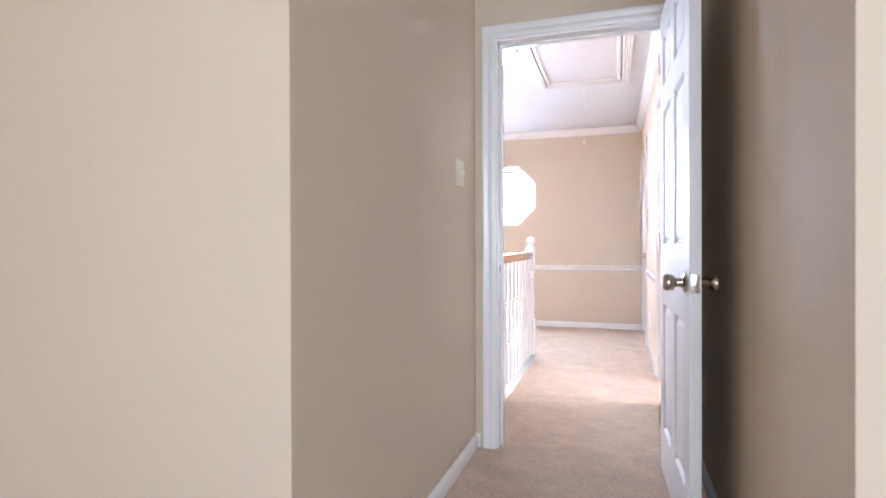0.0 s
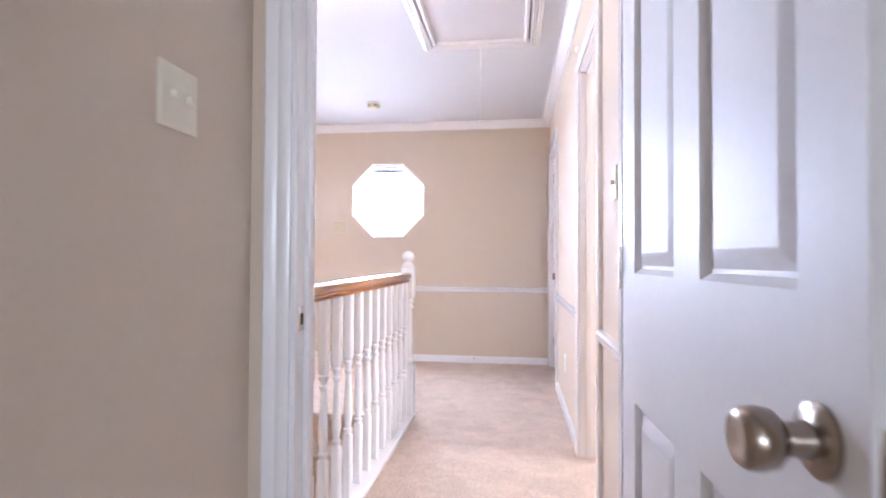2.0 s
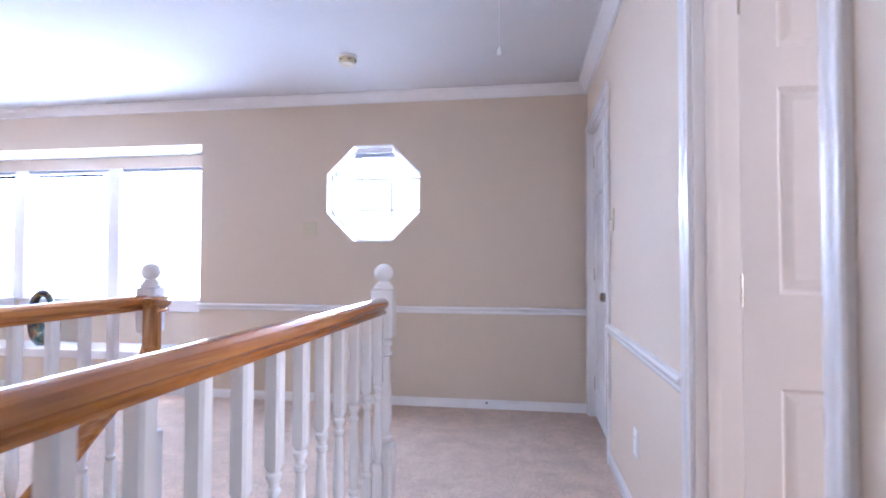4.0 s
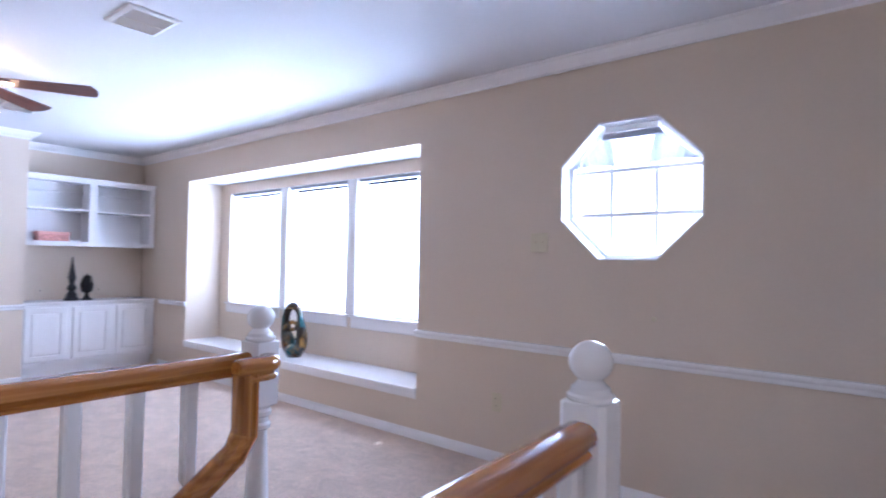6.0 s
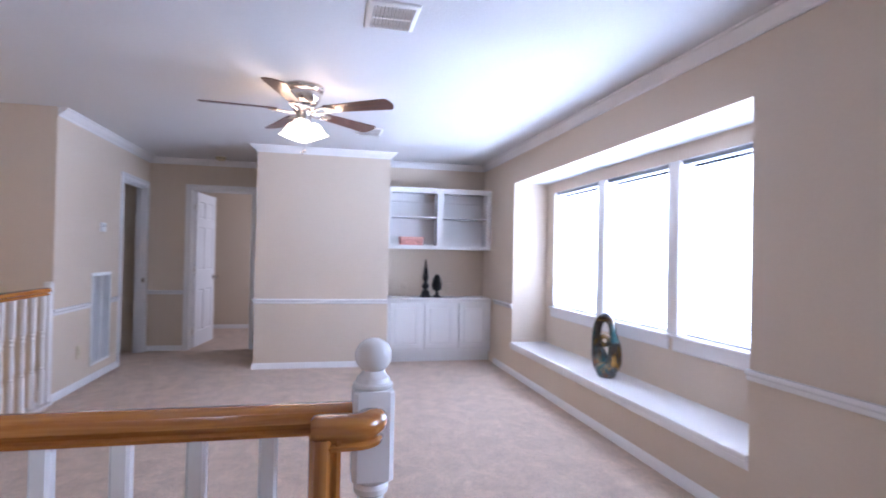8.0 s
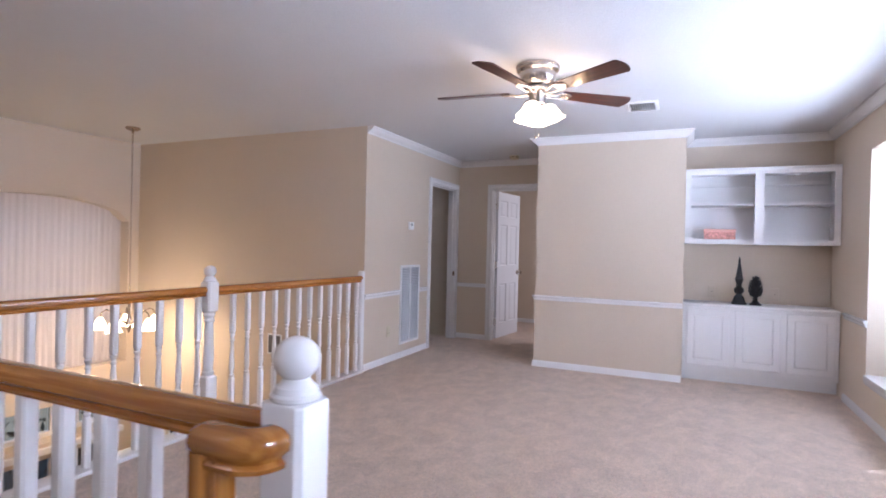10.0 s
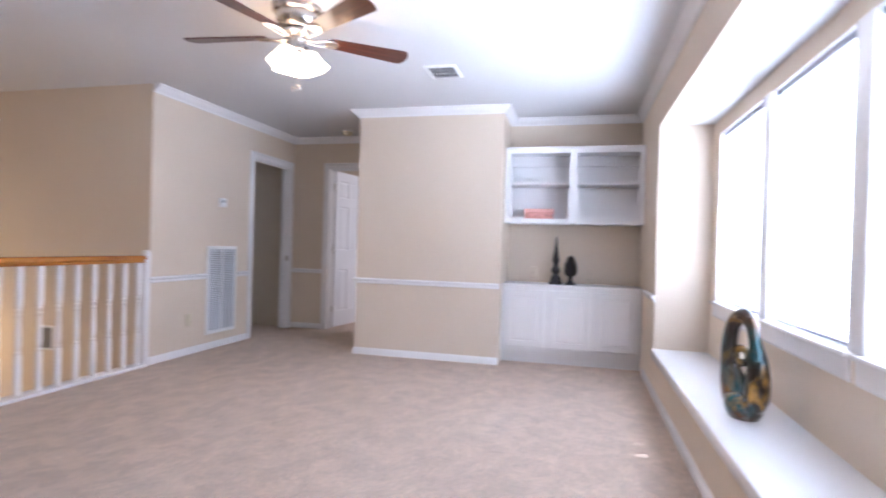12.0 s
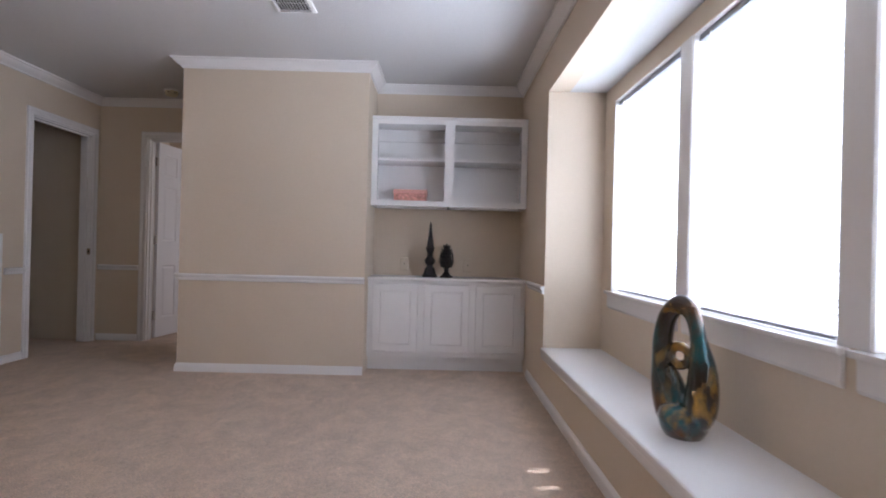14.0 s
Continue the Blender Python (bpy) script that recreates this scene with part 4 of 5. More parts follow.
def cabinets():
    y0, y1 = BUMP_N + 0.004, -0.006
    base = thing("base_cabinet", pose(-7.19, y0, 0), "white built-in base cabinet with three raised-panel doors", "cabinet")
    w = y1 - y0
    bm = boxes((-0.383, 0.0, 0, w, 0.115, 0.735))
    part("body", bm, TRIM, base, smooth=0)
    part("toe_kick", boxes((-0.375, -0.065, 0, w, 0.0, 0.114)), TRIM, base, smooth=0)
    me = mesh_of("door", cabinet_door(bmesh.new(), 0.366, 0.545), TRIM, 20)
    for k in range(3):
        shared("door", me, Matrix.Translation((0.0025, 0.042 + k * 0.418, 0.162)), base)
    top = tagged(part("counter_top", boxes((-7.573, -7.157, y0, y1, 0.736, 0.760), bevel=0.006), TRIM), "white painted counter top of the base cabinet", "counter")
    up = thing("wall_cabinet", pose(-7.240, y0, 0), "white open bookcase hung on the alcove wall, two bays", "shelf")
    z0, z1, d = 1.345, 2.078, 0.332
    mid = w / 2
    part("back_panel", boxes((-d, -d + 0.008, 0.0, w, z0, z1)), TRIM, up, smooth=0)
    for a, b in ((0.0, 0.02), (mid - 0.01, mid + 0.01), (w - 0.02, w)):
        part("side_panel", boxes((-d + 0.008, -0.02, a, b, z0, z1)), TRIM, up, smooth=0)
    for a, b in ((0.02, mid - 0.01), (mid + 0.01, w - 0.02)):
        part("bottom_panel", boxes((-d + 0.008, -0.02, a, b, z0 + 0.025, z0 + 0.043)), TRIM, up, smooth=0)
        part("top_panel", boxes((-d + 0.008, -0.02, a, b, z1 - 0.04, z1)), TRIM, up, smooth=0)
        part("shelf", boxes((-d + 0.008, -0.035, a, b, 1.722, 1.742), bevel=0.002), TRIM, up)
        part("shelf", boxes((-d + 0.008, -d + 0.030, a, b, 1.93, 1.97), bevel=0.002), TRIM, up)
    bm = boxes((-0.02, 0, 0, 0.05, z0, z1), (-0.02, 0, w - 0.05, w, z0, z1), (-0.02, 0, mid - 0.04, mid + 0.04, z0 + 0.045, z1 - 0.06),
               (-0.02, 0, 0.05, w - 0.05, z0, z0 + 0.045), (-0.02, 0, 0.05, w - 0.05, z1 - 0.06, z1))
    part("face_frame", bm, TRIM, up, smooth=0)
    bm = bmesh.new()
    run(bm, (0.0, 0.0), (0.0, w), (1, 0), z1 - 0.022, [(0, 0), (0.006, 0.003), (0.010, 0.012), (0.014, 0.022), (0, 0.022)])
    part("top_bead", bm, TRIM, up, smooth=25)
    # small things
    bx = thing("storage_box", pose(-7.42, -0.97, z0 + 0.044), "pink printed keepsake box with a lid", "box")
    part("body", boxes((-0.085, 0.085, -0.137, 0.137, 0.0, 0.075), bevel=0.003), PINK, bx)
    part("lid", boxes((-0.089, 0.089, -0.141, 0.141, 0.066, 0.102), bevel=0.004), PINKLID, bx)
    part("lid_band", boxes((-0.0905, 0.0905, -0.1425, 0.1425, 0.066, 0.071), bevel=0.001), PINK, bx)
    sp = thing("obelisk_finial", pose(-7.36, -0.79, 0.760), "black tapering spire ornament on the counter", "ornament")
    part("foot", lathe([(0, 0.062, 1), (0.018, 0.062, 1), (0.024, 0.054, 1), (0.034, 0.050, 1), (0.07, 0.040, 1), (0.085, 0.030, 1), (0.10, 0.024)], 16), BRONZE, sp, smooth=30)
    part("bulb", lathe([(0.098, 0.022), (0.11, 0.036), (0.13, 0.045), (0.15, 0.042), (0.17, 0.026), (0.178, 0.022), (0.185, 0.03), (0.192, 0.022), (0.205, 0.026), (0.225, 0.034), (0.24, 0.032)], 20), BRONZE, sp)
    part("spire", lathe([(0.238, 0.036, 1), (0.25, 0.036, 1), (0.255, 0.030, 1), (0.42, 0.008, 1), (0.43, 0.012), (0.44, 0.008), (0.47, 0.001)], 16), BRONZE, sp, smooth=30)
    pc = thing("pinecone_finial", pose(-7.35, -0.65, 0.760), "black pinecone finial ornament on the counter", "ornament")
    part("pedestal", lathe([(0, 0.05, 1), (0.012, 0.05, 1), (0.016, 0.042), (0.03, 0.030), (0.05, 0.018), (0.062, 0.024), (0.07, 0.016), (0.085, 0.03)], 16), BRONZE, pc, smooth=35)
    part("core", lathe([(0.08, 0.026), (0.11, 0.044), (0.15, 0.048), (0.20, 0.036), (0.25, 0.018), (0.285, 0.004)], 16), BRONZE, pc)
    sc = bmesh.new()
    skin(sc, [[(0, -0.016, 0), (0.008, 0, 0), (0, 0.016, 0), (-0.006, 0, 0)], [(0.012, -0.013, 0.018), (0.018, 0, 0.018), (0.012, 0.013, 0.018), (0.006, 0, 0.018)],
              [(0.014, -0.002, 0.034), (0.016, 0, 0.034), (0.014, 0.002, 0.034), (0.012, 0, 0.034)]])
    sme = mesh_of("scale", sc, BRONZE, 30)
    for lv in range(7):
        zz, rr = 0.085 + lv * 0.026, [0.036, 0.044, 0.046, 0.043, 0.036, 0.027, 0.016][lv]
        n = [9, 10, 10, 9, 8, 6, 5][lv]
        for k in range(n):
            a = 2 * math.pi * (k + 0.5 * (lv % 2)) / n
            shared("scale", sme, Matrix.Translation((rr * math.cos(a), rr * math.sin(a), zz)) @ Matrix.Rotation(a, 4, "Z"), pc)
    for yy in (-1.02, -0.46):
        plate("cable_plate", pose(ALCOVE, yy, 0.86, 90, 0, 90), 0.07, 0.115, WALL, "jack", "beige cable wall plate in the alcove")


def sculpture():
    """A tall glazed loop with a smaller pierced loop nested in it, on one heavy foot."""
    bm = bmesh.new()

    def smooth_path(rows, closed):
        """Rows of x, z, radius, eased into a denser run."""
        n, out = len(rows), []
        for i in range(n if closed else n - 1):
            q = [Vector(rows[(i + k) % n if closed else min(max(i + k, 0), n - 1)]) for k in (-1, 0, 1, 2)]
            for step in range(4):
                f = step / 4
                out.append(0.5 * ((2 * q[1]) + (q[2] - q[0]) * f + (2 * q[0] - 5 * q[1] + 4 * q[2] - q[3]) * f * f
                                  + (3 * q[1] - q[0] - 3 * q[2] + q[3]) * f ** 3))
        if not closed:
            out.append(Vector(rows[-1]))
        return out

    def limb(rows, closed, depth=0.0):
        run_of = smooth_path(rows, closed)
        sweep(bm, [(p.x, depth * math.sin(i * 0.4), p.y) for i, p in enumerate(run_of)], [p.z for p in run_of], 16, closed)
    # tall loop
    limb([(-0.050, 0.062, 0.055), (-0.085, 0.145, 0.050), (-0.092, 0.250, 0.043), (-0.088, 0.345, 0.040), (-0.066, 0.424, 0.036), (-0.018, 0.462, 0.035),
          (0.028, 0.436, 0.032), (0.050, 0.388, 0.030), (0.060, 0.333, 0.034), (0.074, 0.250, 0.052), (0.078, 0.165, 0.062), (0.064, 0.092, 0.062), (0.010, 0.060, 0.055)], True, 0.004)
    # small ring nested under the handle, with its two joints
    limb([(-0.016 + 0.037 * math.cos(k * math.pi / 4), 0.280 + 0.033 * math.sin(k * math.pi / 4), 0.018) for k in range(8)], True)
    limb([(-0.085, 0.255, 0.038), (-0.065, 0.270, 0.031), (-0.045, 0.278, 0.022)], False)
    limb([(0.070, 0.275, 0.036), (0.045, 0.288, 0.028), (0.016, 0.296, 0.020)], False)
    # body sweeping up from the foot into the near limb
    limb([(-0.078, 0.215, 0.046), (-0.050, 0.175, 0.048), (-0.024, 0.125, 0.052), (0.020, 0.095, 0.055)], False)
    skin(bm, [ring(0.0, 0.070, cx=0.004), ring(0.005, 0.077, cx=0.004), ring(0.03, 0.092, cx=0.004), ring(0.065, 0.100, cx=0.004), ring(0.10, 0.092, cx=0.004), ring(0.125, 0.05, cx=0.004)])
    for v in bm.verts:
        v.co = (v.co.x * 0.91, v.co.y * 0.80, max(v.co.z, 0.0) * 1.01)
    ob = part("sculpture", bm, GLAZE, smooth=60)
    ob.matrix_basis = pose(-4.742, 0.166, BENCH + 0.001, 0, 0, 34)
    tagged(ob, "teal and gold glazed looped vase sculpture on the window seat", "sculpture")


# ---------------------------------------------------------------- ceiling things
def ceiling_fan():
    cx, cy = -4.765, -2.17
    fan = thing("ceiling_fan", pose(cx, cy, 0), "brushed nickel ceiling fan with dark wooden blades, lights on", "ceiling fan")
    part("canopy", lathe([(H, 0.134), (H - 0.006, 0.139), (H - 0.014, 0.139), (H - 0.018, 0.132), (H - 0.022, 0.132), (H - 0.026, 0.137), (H - 0.036, 0.134), (H - 0.042, 0.122),
                          (H - 0.048, 0.116), (H - 0.056, 0.117), (H - 0.075, 0.116), (H - 0.10, 0.108), (H - 0.118, 0.094), (H - 0.130, 0.078)], 36), NICKEL, fan)
    part("motor_hub", lathe([(H - 0.13, 0.060), (H - 0.14, 0.078), (H - 0.155, 0.080), (H - 0.165, 0.066), (H - 0.185, 0.056), (H - 0.225, 0.053), (H - 0.245, 0.050), (H - 0.255, 0.038)], 28), NICKEL, fan)
    blade = bmesh.new()
    outline = [(0.175, -0.046), (0.40, -0.059), (0.60, -0.070), (0.645, -0.071), (0.658, -0.062), (0.672, -0.03), (0.677, 0.0), (0.672, 0.03), (0.658, 0.062), (0.645, 0.071), (0.60, 0.070), (0.40, 0.059), (0.175, 0.046)]
    skin(blade, [[(x, y, -0.0035) for x, y in outline], [(x, y, 0.0035) for x, y in outline]])
    bme = mesh_of("blade", blade, BLADE, 30)
    arm = bmesh.new()
    for s in (-1, 1):
        sweep(arm, [(0.06, s * 0.012, -0.012), (0.11, s * 0.022, -0.016), (0.16, s * 0.034, -0.008), (0.20, s * 0.036, -0.006), (0.235, s * 0.018, -0.006)], [0.007, 0.006, 0.006, 0.007, 0.006], 8)
    skin(arm, [[(0.165, -0.03, -0.0065), (0.235, -0.02, -0.0065), (0.245, 0.0, -0.0065), (0.235, 0.02, -0.0065), (0.165, 0.03, -0.0065)],
               [(0.165, -0.03, -0.004), (0.235, -0.02, -0.004), (0.245, 0.0, -0.004), (0.235, 0.02, -0.004), (0.165, 0.03, -0.004)]])
    ame = mesh_of("blade_arm", arm, NICKEL, 40)
    for k in range(5):
        m = Matrix.Translation((0, 0, H - 0.168)) @ Matrix.Rotation(radians(FAN_TURN + 72 * k), 4, "Z") @ Matrix.Rotation(radians(-11), 4, "X")
        b = shared("blade", bme, m, fan)
        shared("blade_arm", ame, Matrix.Translation((0, 0, -0.002)), b)
    z = H - 0.238
    part("light_fitter", lathe([(z + 0.01, 0.03), (z - 0.01, 0.045), (z - 0.03, 0.045), (z - 0.045, 0.02), (z - 0.07, 0.012), (z - 0.075, 0.004)], 20), NICKEL, fan)
    sh = bmesh.new()
    bell = [(0.0, 0.022), (0.008, 0.036), (0.022, 0.050), (0.045, 0.059), (0.075, 0.066), (0.098, 0.077), (0.110, 0.088)]
    rings = []
    for r, sgn in ((bell, 0), ([(a, b - 0.003) for a, b in bell[::-1]], 1)):
        for a, b in r:
            rings.append([(math.cos(2 * math.pi * i / 24) * b * (1 + (0.05 * math.cos(6 * 2 * math.pi * i / 24) if a > 0.09 else 0)),
                           math.sin(2 * math.pi * i / 24) * b * (1 + (0.05 * math.cos(6 * 2 * math.pi * i / 24) if a > 0.09 else 0)), -a) for i in range(24)])
    skin(sh, rings)
    sme = mesh_of("shade", sh, SHADE_ON, 50)
    for k in range(3):
        a = radians(-8 + 120 * k)
        m = Matrix.Translation((0.060 * math.cos(a), 0.060 * math.sin(a), z - 0.014)) @ Matrix.Rotation(a, 4, "Z") @ Matrix.Rotation(radians(-22), 4, "Y")
        shared("shade", sme, m, fan)
        bulb("fan_bulb", cx + 0.235 * math.cos(a), cy + 0.235 * math.sin(a), z - 0.07, 1.1, (1.0, 0.62, 0.30))
    for dx, dy, ln in ((0.018, 0.0, 0.15), (-0.016, 0.012, 0.13)):
        bm = sweep(bmesh.new(), [(dx, dy, z - 0.06), (dx, dy, z - 0.07 - ln)], 0.0012, 6)
        c = part("pull_chain", bm, NICKEL, fan)
        part("pull_knob", lathe([(z - 0.07 - ln, 0.003), (z - 0.076 - ln, 0.006), (z - 0.088 - ln, 0.006), (z - 0.093 - ln, 0.002)], 10, dx, dy), NICKEL, c)


def ceiling_vent(x, y, turn):
    v = thing("ceiling_vent", pose(x, y, H, 0, 0, turn), "white steel ceiling air register", "vent", "ceiling registers")
    a, b = 0.125, 0.15
    # dark sheet in place of the shaded duct above the slats
    part("backing", boxes((-a + 0.03, a - 0.03, -b + 0.03, b - 0.03, -0.0015, -0.0005)), DARK, v)
    bm = bmesh.new()
    skin(bm, [[(s * (a - i), t * (b - i), -d) for s, t in ((-1, -1), (1, -1), (1, 1), (-1, 1))] for i, d in ((0, 0), (0.004, 0.008), (0.022, 0.014), (0.026, 0.014), (0.028, 0.002))], caps=False)
    part("frame", bm, PLATE, v, smooth=20)
    me = mesh_of("slat", boxes((-0.0085, 0.0085, -b + 0.028, b - 0.028, -0.0006, 0.0006)), LOUVER, 0)
    for k in range(11):
        shared("slat", me, Matrix.Translation((-a + 0.037 + k * 0.0176, 0, -0.009)) @ Matrix.Rotation(radians(38), 4, "Y"), v)
    part("divider", boxes((-a + 0.028, a - 0.028, -0.004, 0.004, -0.0165, -0.015)), PLATE, v)


def smoke_alarm(x, y):
    s = thing("smoke_alarm", pose(x, y, H), "cream plastic smoke alarm on the ceiling", "smoke alarm")
    part("base", lathe([(0, 0.066), (-0.008, 0.067), (-0.012, 0.06)], 28), PLATE, s)
    part("cover", lathe([(-0.010, 0.058), (-0.038, 0.056), (-0.050, 0.048), (-0.055, 0.03), (-0.055, 0.012), (-0.059, 0.010), (-0.059, 0.002)], 28), IVORY, s)
    for k in range(6):
        a = radians(60 * k)
        part("slot", boxes((0.054, 0.0572, -0.012, 0.012, -0.032, -0.026)), DARK, s).matrix_basis = Matrix.Rotation(a, 4, "Z")


def hall_light():
    x, y = -1.13, -3.02
    li = thing("ceiling_light", pose(x, y, H), "lit alabaster dome ceiling light with nickel rim", "ceiling light")
    part("pan", lathe([(0, 0.15), (-0.012, 0.165), (-0.03, 0.172), (-0.042, 0.168), (-0.046, 0.158)], 36), BRASSY, li)
    part("dome", lathe([(-0.044, 0.157), (-0.07, 0.148), (-0.095, 0.122), (-0.113, 0.08), (-0.122, 0.035), (-0.124, 0.006)], 36), DOME_ON, li, "lit frosted glass dome")
    part("finial", lathe([(-0.122, 0.010), (-0.130, 0.012), (-0.138, 0.006), (-0.146, 0.007), (-0.150, 0.002)], 14), BRASSY, li)
    bulb("hall_bulb", x, y, H - 0.21, 2.6, (1.0, 0.95, 0.90), 0.08)


def attic_hatch():
    x0, x1, y0, y1 = -0.945, -0.185, -3.28, -1.95
    ha = thing("attic_hatch", pose(0, 0, H), "white panelled attic hatch with moulded frame and cord", "hatch")
    bm = bmesh.new()
    prof = [(0, 0), (0.004, -0.014), (0.016, -0.022), (0.022, -0.034), (0.034, -0.036), (0.038, -0.026), (0.050, -0.026), (0.054, -0.038), (0.066, -0.036), (0.072, 0.0)]
    skin(bm, [[(x0 + i, y0 + i, d), (x1 - i, y0 + i, d), (x1 - i, y1 - i, d), (x0 + i, y1 - i, d)] for i, d in prof], caps=False)
    part("frame", bm, TRIM, ha, smooth=20)
    # dark sheet gives the shade between frame and panel
    part("gap", boxes((x0 + 0.070, x1 - 0.070, y0 + 0.07, y1 - 0.07, -0.003, -0.0008)), DARK, ha)
    i = 0.076
    bm = boxes((x0 + i, x1 - i, y0 + i, y1 - i, -0.010, -0.0035))
    part("panel", bm, HATCH, ha, smooth=0)
    bm = bmesh.new()
    prof = [(i + 0.002, -0.010), (i + 0.004, -0.028), (i + 0.020, -0.028), (i + 0.030, -0.010)]
    skin(bm, [[(x0 + k, y0 + k, d), (x1 - k, y0 + k, d), (x1 - k, y1 - k, d), (x0 + k, y1 - k, d)] for k, d in prof], caps=False)
    part("panel_bead", bm, TRIM, ha, smooth=20)
    xc, yc = -0.56, y1 - 0.10
    c = part("pull_cord", sweep(bmesh.new(), [(xc, yc, -0.010), (xc, yc, -0.52)], 0.0013, 6), PLATE, ha)
    part("cord_bell", lathe([(-0.515, 0.003), (-0.525, 0.006), (-0.542, 0.009), (-0.546, 0.004)], 12, xc, yc), PLATE, c)


# ---------------------------------------------------------------- wall things
def plate(name, m, w, h, mat, kind, label):
    """A plate in the x, y plane of m that stands out along z."""
    p = thing(name, m, label, "switch" if kind in ("toggle", "double", "dimmer") else "outlet")
    bm = bmesh.new()
    skin(bm, [[(s * (w / 2 - i), t * (h / 2 - i), d) for s, t in ((-1, -1), (1, -1), (1, 1), (-1, 1))] for i, d in ((0, 0), (0, 0.003), (0.004, 0.006))])
    part("cover", bm, mat, p, smooth=20)
    if kind in ("toggle", "double"):
        for x in ((0,) if kind == "toggle" else (-0.023, 0.023)):
            part("toggle", boxes((x - 0.005, x + 0.005, -0.004, 0.010, 0.004, 0.018), bevel=0.0015), mat, p)
            for y in (-0.03, 0.03):
                part("screw", lathe([(0.0055, 0.0032), (0.0068, 0.0028)], 8, x, y), mat, p)
    elif kind == "dimmer":
        part("rocker", boxes((-0.011, 0.011, -0.044, -0.012, 0.005, 0.009), bevel=0.001), mat, p)
        part("slider", boxes((-0.014, 0.014, 0.004, 0.010, 0.005, 0.016), bevel=0.001), mat, p)
        part("rocker", boxes((-0.011, 0.011, 0.016, 0.042, 0.005, 0.008), bevel=0.001), mat, p)
    elif kind == "outlet":
        for y in (-0.02, 0.02):
            o = part("socket", boxes((-0.016, 0.016, y - 0.014, y + 0.014, 0.005, 0.0075), bevel=0.002), mat, p)
            for x in (-0.006, 0.006):
                part("slot", boxes((x - 0.001, x + 0.001, y - 0.002, y + 0.007, 0.0072, 0.0078)), DARK, o)
    else:
        part("jack", lathe([(0.005, 0.006), (0.012, 0.005), (0.013, 0.002)], 10), BRASSY, p)
    return p


def wall_things():
    north, east, vent, west_face = (90, 0, 0), (90, 0, -90), (90, 0, 180), (90, 0, 90)
    plate("light_switch", pose(-2.166, -0.001, 1.362, *north), 0.115, 0.115, IVORY, "double", "ivory double light switch beside the window")
    plate("outlet", pose(-2.447, -0.001, 0.37, *north), 0.07, 0.115, IVORY, "outlet", "ivory wall outlet under the chair rail")
    plate("light_switch", pose(-0.001, -3.52, 1.30, *east), 0.07, 0.115, IVORY, "toggle", "ivory light switch beside the side doorway")
    plate("light_switch", pose(-0.001, -1.12, 1.33, *east), 0.07, 0.115, IVORY, "toggle", "ivory light switch beside the closed door")
    plate("outlet", pose(-0.001, -1.70, 0.34, *east), 0.07, 0.115, PLATE, "outlet", "white wall outlet under the chair rail")
    plate("outlet", pose(-6.38, VENT_Y + 0.001, 0.33, *vent), 0.07, 0.115, IVORY, "outlet", "ivory wall outlet beside the grille")
    plate("light_switch", pose(PASS_W + 0.001, -4.48, 1.335, *west_face), 0.115, 0.118, CREAM, "double", "cream double light switch in the passage")
    plate("light_switch", pose(-7.72, -5.379, 1.33, *vent), 0.115, 0.115, IVORY, "double", "ivory double switch in the dim side room")
    # small round blank on the north wall
    b = thing("wall_bumper", pose(-1.50, -0.001, 0.96, 90), "small cream wall bumper", "wall bumper")
    part("pad", lathe([(0, 0.013), (0.004, 0.013), (0.007, 0.009), (0.008, 0.002)], 16), IVORY, b)
    # spring door stop on the baseboard
    d = thing("door_stop", pose(-0.75, -0.014, 0.045, 90), "white spring door stop on the baseboard", "door stop")
    pts = [(0.006 * math.cos(a * 0.9), 0.006 * math.sin(a * 0.9), 0.004 + a * 0.0011) for a in range(52)]
    part("spring", sweep(bmesh.new(), pts, 0.0013, 5), NICKEL, d)
    part("flange", lathe([(0, 0.010), (0.004, 0.009), (0.005, 0.005)], 12), NICKEL, d)
    part("tip", lathe([(0.058, 0.006), (0.062, 0.009), (0.070, 0.008), (0.072, 0.003)], 12), PLATE, d)
    # sensor above the hall doorway
    h = thing("door_hook", pose(-0.001, -2.42, 2.19, 90, 0, -90), "tiny white hook above the doorway", "hook")
    part("hook", sweep(bmesh.new(), [(0, 0.012, 0.001), (0, 0.010, 0.012), (0, -0.004, 0.016), (0, -0.012, 0.010)], 0.003, 6), PLATE, h)
    # thermostat
    t = thing("thermostat", pose(-6.83, VENT_Y + 0.001, 1.485, *vent), "white wall thermostat with a small display", "thermostat")
    part("body", boxes((-0.05, 0.05, -0.045, 0.045, 0, 0.026), bevel=0.006), PLATE, t)
    part("display", boxes((-0.032, 0.008, 0.0, 0.026, 0.0262, 0.0275)), material("grey display", (0.25, 0.27, 0.26), 0.3, 0, 0.05), t, "grey display")
    part("button", boxes((0.02, 0.034, 0.004, 0.012, 0.026, 0.029), bevel=0.001), PLATE, t)
    part("button", boxes((0.02, 0.034, 0.018, 0.026, 0.026, 0.029), bevel=0.001), PLATE, t)
    # return grille
    g = thing("return_grille", pose(-6.855, VENT_Y + 0.001, 0.59, *vent), "white steel return air grille in two columns", "vent")
    a, b = 0.235, 0.445
    # grey sheet painted as the dimness of the duct behind the louvers
    part("backing", boxes((-a + 0.02, a - 0.02, -b + 0.02, b - 0.02, 0.0005, 0.002)), GREYV, g)
    bm = bmesh.new()
    skin(bm, [[(s * (a - i), q * (b - i), d) for s, q in ((-1, -1), (1, -1), (1, 1), (-1, 1))] for i, d in ((0, 0), (0.003, 0.008), (0.026, 0.010), (0.030, 0.010), (0.031, 0.002))], caps=False)
    part("frame", bm, PLATE, g, smooth=20)
